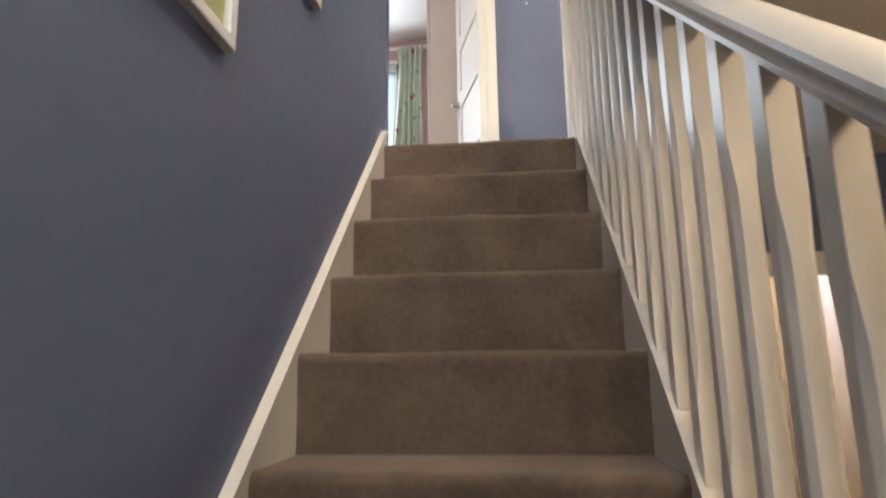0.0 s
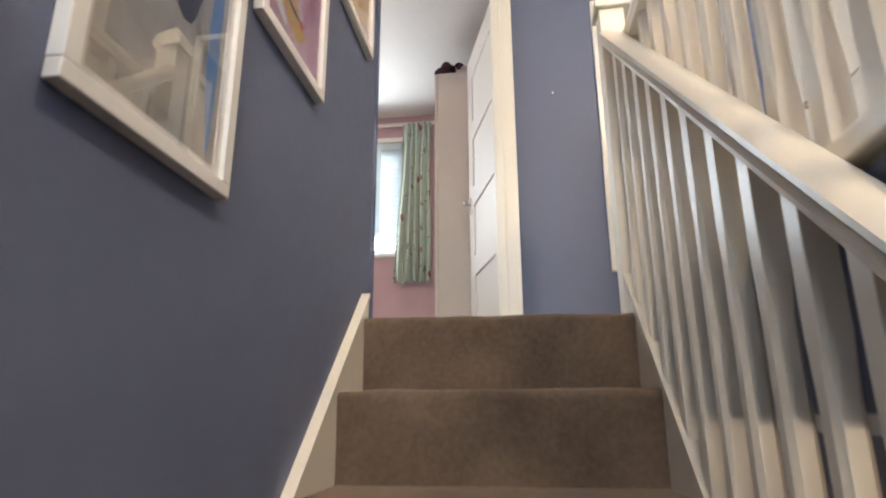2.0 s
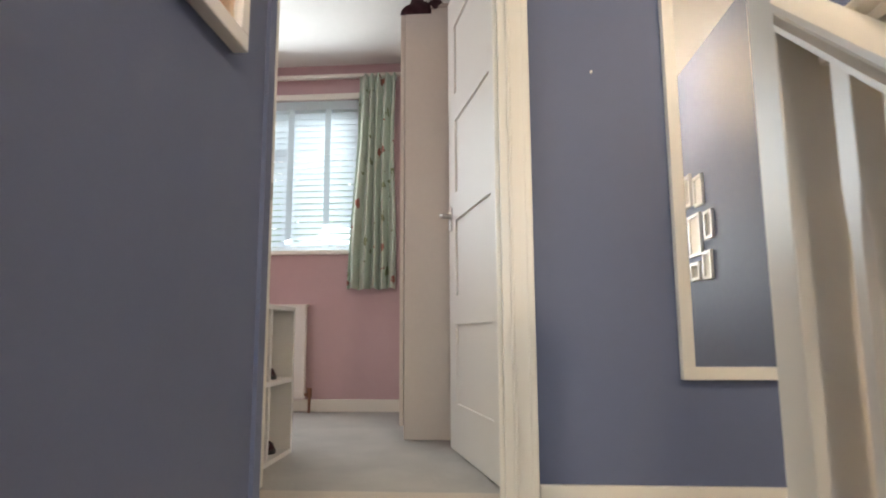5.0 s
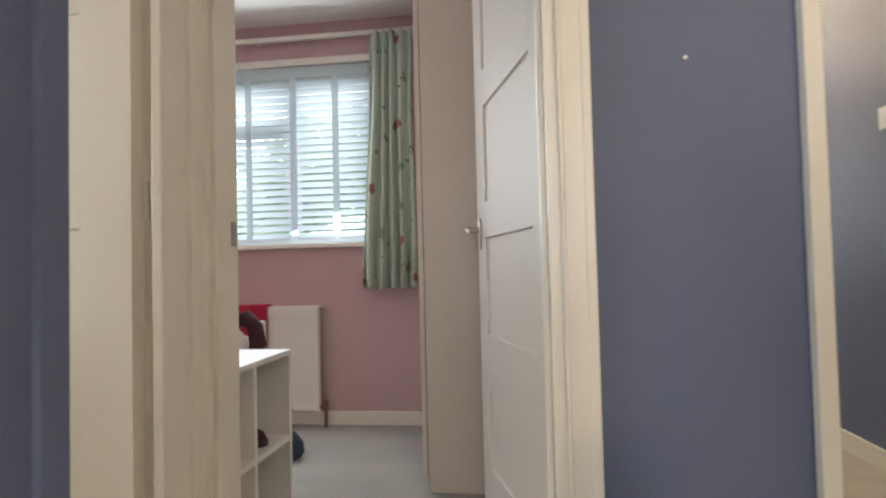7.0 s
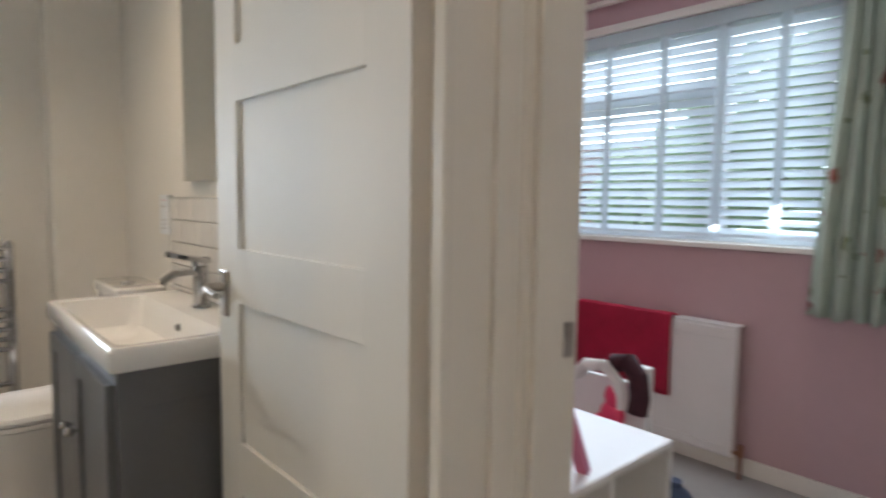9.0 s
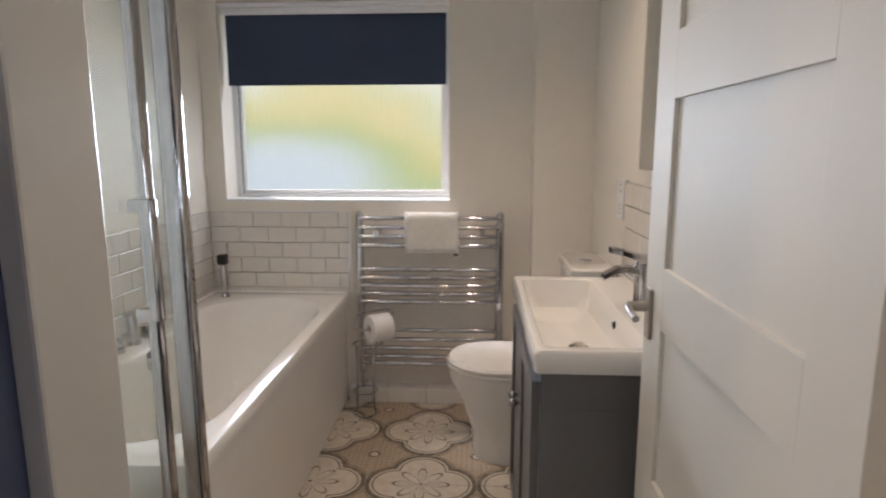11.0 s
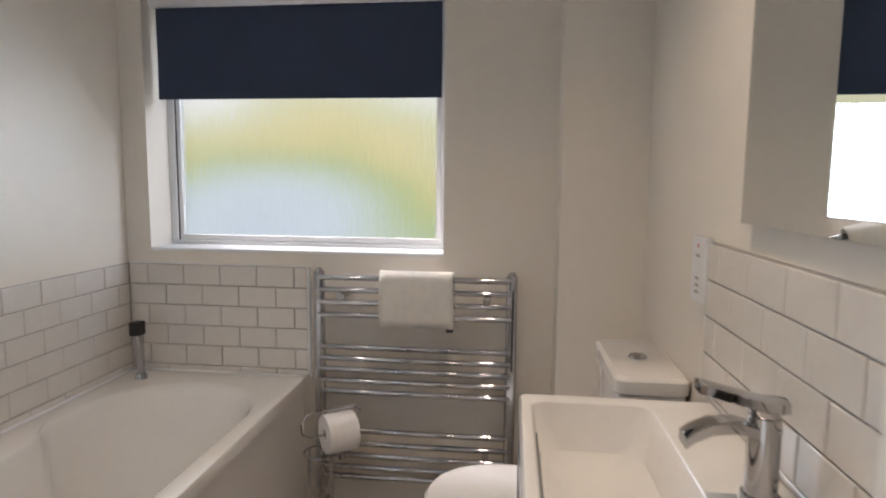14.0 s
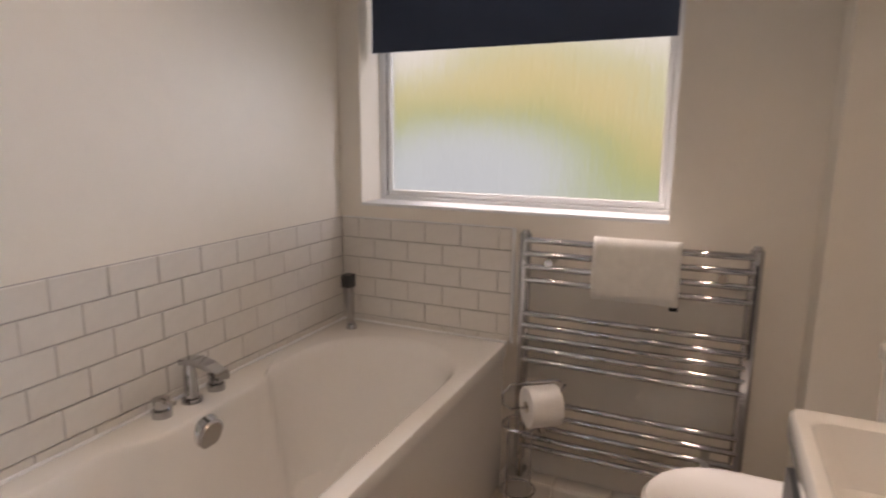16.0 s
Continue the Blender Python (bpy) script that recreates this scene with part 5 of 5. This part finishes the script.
def cube_unit():
    c = thing("cube_shelf", "white cube shelving unit with open compartments", "shelf unit", (-0.938, 3.415, 0))
    d, L, h, t = 0.30, 0.54, 0.59, 0.018
    part("top", boxes((-d, 0, 0, L, h - t, h), bevel=0.001), M_LAMINATE, c)
    part("bottom", boxes((-d, 0, 0, L, 0, t)), M_LAMINATE, c)
    part("side", boxes((-d, 0, 0, t, t, h - t)), M_LAMINATE, c)
    part("side", boxes((-d, 0, L - t, L, t, h - t)), M_LAMINATE, c)
    part("divider", boxes((-d, -0.002, L / 2 - t / 2, L / 2 + t / 2, t, h - t)), M_LAMINATE, c)
    for a, b in ((t, L / 2 - t / 2), (L / 2 + t / 2, L - t)):
        part("shelf", boxes((-d, -0.002, a, b, 0.285, 0.285 + t)), M_LAMINATE, c)
    part("back", boxes((-d - 0.006, -d, 0, L, 0, h)), M_LAMINATE, c)
    for x, y, z in ((-0.1, 0.40, 0.303), (-0.1, 0.42, t), (-0.12, 0.15, t)):
        s = thing("shoe", "dark child's shoe in a shelf compartment", "shoe", (-0.938 + x, 3.415 + y, z), "shoes on the shelf")
        bm = bmesh.new()
        vs = loft(bm, [rounded(0, 0, 0.075, 0.032, 0.03, 0, 5), rounded(0, 0, 0.075, 0.033, 0.03, 0.015, 5)])
        bm.faces.new(vs[0]), bm.faces.new(vs[-1])
        part("sole", bm, M_BLACK, s, smooth=True)
        bm = bmesh.new()
        vs = loft(bm, [rounded(0, 0, 0.072, 0.031, 0.029, 0.015, 5), rounded(-0.005, 0, 0.065, 0.028, 0.026, 0.04, 5), rounded(-0.03, 0, 0.036, 0.022, 0.02, 0.06, 5)])
        bm.faces.new(vs[0]), bm.faces.new(vs[-1])
        part("upper", bm, M_DARK, s, smooth=True)
    g = thing("gym_bag", "small dark blue cloth bag on the grey carpet", "bag", (-1.25, 4.62, 0))
    bm = bmesh.new()
    vs = loft(bm, [[(rad * (1 + 0.12 * math.sin(3 * a + z * 20)) * math.cos(a), rad * 0.8 * math.sin(a), z) for a in [6.2832 * i / 20 for i in range(20)]] for rad, z in ((0.07, 0.0), (0.088, 0.03), (0.085, 0.08), (0.06, 0.12), (0.025, 0.14), (0.03, 0.16))])
    bm.faces.new(vs[0]), bm.faces.new(vs[-1])
    part("bag_body", bm, M_NAVY, g, smooth=True)
    # wooden letter A
    a = thing("wooden_letter", "rose pink wooden letter standing on the shelf unit", "letter", (-1.03, 3.60, h), "", 20)
    bm = bmesh.new()
    extrude(bm, [(-0.07, 0, 0), (-0.045, 0, 0), (-0.03, 0, 0.05), (0.03, 0, 0.05), (0.045, 0, 0), (0.07, 0, 0), (0.018, 0, 0.16), (-0.018, 0, 0.16)], (0, 0.03, 0))
    part("letter", bm, M_ROSE, a)


cube_unit()


def dolls_chair():
    c = thing("toy_stand", "white wooden stand with a scarf and pink toy", "toy stand", (-1.22, 4.28, 0))
    part("board", boxes((-0.5, 0.02, -0.012, 0.012, 0.05, 0.60), bevel=0.003), M_LAMINATE, c)
    part("post", boxes((0.0, 0.04, -0.02, 0.02, 0, 0.66), bevel=0.003), M_LAMINATE, c)
    part("post", boxes((-0.54, -0.5, -0.02, 0.02, 0, 0.66), bevel=0.003), M_LAMINATE, c)
    s = thing("ring_cushion", "white and dark plum fluffy ring draped over the stand", "headband", (-1.25, 4.25, 0.0))
    bm = bmesh.new()
    pipe(bm, [(-0.17 + 0.0, -0.03, 0.60), (-0.12, -0.04, 0.645), (-0.05, -0.04, 0.655), (0.0, -0.04, 0.60), (0.02, -0.04, 0.53)], 0.022, 12)
    part("white_band", bm, M_TOWEL, s, smooth=True)
    bm = bmesh.new()
    pipe(bm, [(-0.04, -0.01, 0.66), (0.02, -0.015, 0.675), (0.06, -0.03, 0.64), (0.075, -0.04, 0.58), (0.07, -0.045, 0.53)], 0.032, 12)
    part("plum_band", bm, M_DARK, s, smooth=True)
    p = thing("pink_toy", "bright pink plush toy beside the stand", "toy", (-1.27, 4.21, 0.0))
    bm = bmesh.new()
    for x, z, r in ((0, 0.50, 0.045), (0.01, 0.56, 0.04), (-0.03, 0.46, 0.04), (0, 0.3, 0.07), (0, 0.15, 0.1), (0, 0.06, 0.06)):
        bmesh.ops.create_icosphere(bm, subdivisions=2, radius=r, matrix=Matrix.Translation((x, 0, z)) @ Matrix.Diagonal((1, 0.6, 1.1, 1)))
    part("plush", bm, M_HOTPINK, p, smooth=True)


dolls_chair()

# ---- outside ----
structure("ground", M_GRASS, (-200, 200, -200, 260, HALL - 0.35, HALL - 0.15), label="garden lawn", category="ground")


def bush(x, y, r, h, seed):
    t = thing("tree", "leafy green garden tree", "tree", (x, y, HALL - 0.15), "garden trees")
    rnd = random.Random(seed)
    bm = bmesh.new()
    tube(bm, (0, 0, 0), (0.1, 0, h * 0.6), 0.14, 0.07, 10)
    for k in range(6):
        a = k * 1.05
        tube(bm, (0.05, 0, h * (0.3 + 0.04 * k)), (r * 0.6 * math.cos(a), r * 0.6 * math.sin(a), h * (0.55 + 0.05 * k)), 0.05, 0.02, 7)
    part("trunk", bm, M_BARK, t, smooth=True)
    verts, faces = [], []
    for i in range(9000):
        while True:
            p = Vector((rnd.uniform(-1, 1), rnd.uniform(-1, 1), rnd.uniform(-1, 1)))
            if 0.35 < p.length < 1 + 0.25 * noise.noise(p * 2.3 + Vector((seed, 0, 0))):
                break
        if noise.noise(p * 4 + Vector((0, seed, 0))) < -0.25:
            continue
        c = Vector((p.x * r, p.y * r, h * 0.62 + p.z * h * 0.42))
        d = Vector((rnd.uniform(-1, 1), rnd.uniform(-1, 1), rnd.uniform(-1, 1))).normalized()
        e = d.orthogonal().normalized()
        s = rnd.uniform(0.08, 0.17)
        b = len(verts)
        verts += [c - d * s, c + e * s * 0.5, c + d * s, c - e * s * 0.5]
        faces.append((b, b + 1, b + 2, b + 3))
    me = bpy.data.meshes.new("crown")
    me.from_pydata([tuple(v) for v in verts], [], faces)
    me.materials.append(M_LEAF)
    ob = new("crown", me)
    ob.parent = t


bush(-3.0, 12.5, 2.3, 6.3, 3)
bush(0.4, 14.0, 2.4, 6.0, 5)
bush(-6.3, 15.0, 2.2, 5.4, 9)
bush(-1.2, 17.0, 2.6, 6.4, 21)


def house(x, y, w, d, h):
    z = HALL - 0.15
    ho = thing("house", "red brick house with a tiled roof beyond the garden", "house", (x, y, z))
    part("wall", boxes((-w / 2, w / 2, 0, d, 0, h)), M_BRICK, ho)
    bm = bmesh.new()
    extrude(bm, [(-w / 2 - 0.3, -0.3, h), (-w / 2 - 0.3, d + 0.3, h), (-w / 2 - 0.3, d / 2, h + 2.2)], (w + 0.6, 0, 0))
    part("roof", bm, M_ROOF, ho)
    for wx in (-w / 3, 0, w / 3):
        for wz in (0.9, 3.2):
            wi = part("window", boxes((wx - 0.6, wx + 0.6, -0.04, 0.02, wz, wz + 1.2)), M_UPVC, ho)
            part("pane", boxes((wx - 0.5, wx + 0.5, -0.05, -0.03, wz + 0.1, wz + 1.1)), M_GREY, wi)


house(-15.5, 24.0, 9.0, 7.0, 4.6)


def backdrop(name, material, outline, label):
    bm = bmesh.new()
    bm.faces.new([bm.verts.new(p) for p in outline])
    return tagged(link(name, bm, material), label, "backdrop", "", "structure")


# The garden plane emits light, added close outside to brighten the obscure glass.
backdrop("backdrop_garden", M_GARDEN, ((-5.2, -1.5, -0.6), (-5.2, 5.5, -0.6), (-5.2, 5.5, 3.4), (-5.2, -1.5, 3.4)), "glowing soft green garden distance")
backdrop("backdrop_sky", M_SKY, ((-60, 55, -6), (40, 55, -6), (40, 55, 50), (-60, 55, 50)), "bright hazy sky distance")

# ---- wall and floor tiles ----


def lay(parent, along, across, origin, u0, u1, v0, v1, tw, th, normal, half_shift):
    """Half-bond glazed tiles on a wall: u along, v up, rows counted down from v1."""
    gap, cache = 0.003, {}
    row, top = 0, v1
    while top > v0 + 0.006:
        bot = max(v0, top - th)
        u = u0 - (tw / 2 if (row % 2) == half_shift else 0)
        while u < u1 - 0.004:
            a, b = max(u, u0), min(u + tw, u1)
            if b - a > 0.008:
                key = (round(b - a, 3), round(top - bot, 3))
                if key not in cache:
                    bm = bmesh.new()
                    w, h = (b - a - gap) / 2, (top - bot - gap) / 2
                    e = 0.0022
                    rings = [[(-w, -h, 0), (w, -h, 0), (w, h, 0), (-w, h, 0)], [(-w, -h, 0.006), (w, -h, 0.006), (w, h, 0.006), (-w, h, 0.006)], [(-w + e, -h + e, 0.0078), (w - e, -h + e, 0.0078), (w - e, h - e, 0.0078), (-w + e, h - e, 0.0078)]]
                    vs = loft(bm, rings)
                    bm.faces.new(vs[-1])
                    bmesh.ops.recalc_face_normals(bm, faces=bm.faces)
                    me = bpy.data.meshes.new("tile")
                    bm.to_mesh(me)
                    bm.free()
                    me.materials.append(M_TILE)
                    cache[key] = me
                ob = new("tile", cache[key])
                c = Vector(origin) + Vector(along) * ((a + b) / 2) + Vector(across) * ((top + bot) / 2)
                m = Matrix((Vector(along), Vector(across), Vector(normal))).transposed().to_4x4()
                tilt = pose(0, 0, 0, random.uniform(-0.25, 0.25), random.uniform(-0.25, 0.25), 0)
                ob.parent = parent
                ob.matrix_world = Matrix.Translation(c) @ m @ tilt
            u += tw
        top -= th
        row += 1


TW, TH = 0.146, 0.0785
band = structure("tile_band_left", M_GROUT, (BX0 + 0.002, BX1, BY0, BY0 + 0.004, 0.565, 0.985), label="white glazed brick tiles above the bath", category="tiles")
lay(band, (-1, 0, 0), (0, 0, 1), (0, BY0 + 0.003, 0), 0.987, 3.316, 0.567, 0.985, TW, TH, (0, 1, 0), 1)
band = structure("tile_band_window", M_GROUT, (BX0, BX0 + 0.004, BY0 + 0.012, 2.075, 0.565, 0.985), label="white glazed brick tiles below the window", category="tiles")
lay(band, (0, 1, 0), (0, 0, 1), (BX0 + 0.003, 0, 0), 1.367, 2.075, 0.567, 0.985, TW, TH, (1, 0, 0), 0)
structure("trim_bath_sealant", M_UPVC, (BX0 + 0.006, -1.625, 1.362, 1.376, 0.560, 0.572), (BX0 + 0.008, BX0 + 0.021, 1.376, 2.066, 0.560, 0.572), label="white sealant bead between bath and tiles", category="trim", bevel=0.003)
structure("trim_tile_edge", M_UPVC, (BX0, BX0 + 0.013, 2.0755, 2.085, 0.565, 0.987), (BX0 + 0.0, BX0 + 0.010, BY0 + 0.01, 2.075, 0.985, 0.989), label="white tile edging strip", category="trim")
band = structure("tile_splashback", M_GROUT, (-2.525, -1.66, BY1 - 0.004, BY1, 0.85, 1.183), label="white glazed brick tile splashback", category="tiles")
lay(band, (1, 0, 0), (0, 0, 1), (0, BY1 - 0.003, 0), -2.52, -1.665, 0.852, 1.181, TW, TH, (0, -1, 0), 0)
band = structure("tile_ledge", M_GROUT, (BX0, -3.262, 2.0685, 2.76, 0.0, 0.072), label="low pale tiled pipe ledge under the towel radiator", category="ledge")
lay(band, (0, 1, 0), (0, 0, 1), (-3.263, 0, 0), 2.0685, 2.76, 0.001, 0.074, 0.2, 0.073, (1, 0, 0), 1)
lay(band, (0, 1, 0), (-1, 0, 0), (0, 0, 0.071), 2.0685, 2.76, 3.256, 3.33, 0.2, 0.074, (0, 0, 1), 1)

bm = bmesh.new()
box(bm, -TILE / 2 + 0.0012, TILE / 2 - 0.0012, -TILE / 2 + 0.0012, TILE / 2 - 0.0012, -0.006, 0.0)
bmesh.ops.bevel(bm, geom=[e for e in bm.edges if all(v.co.z > -0.001 for v in e.verts)], offset=0.0012, segments=1, affect="EDGES")
me = bpy.data.meshes.new("floor_tile")
bm.to_mesh(me)
bm.free()
me.materials.append(M_FLOORTILE)
for i in range(11):
    for j in range(6):
        x, y = -3.28 + TILE * i, 1.96 + TILE * j
        if x < -0.95 and y < 3.2:
            ob = new("floor_tile", me)
            ob.parent = bath_floor
            ob.location = (x, y, 0.001)
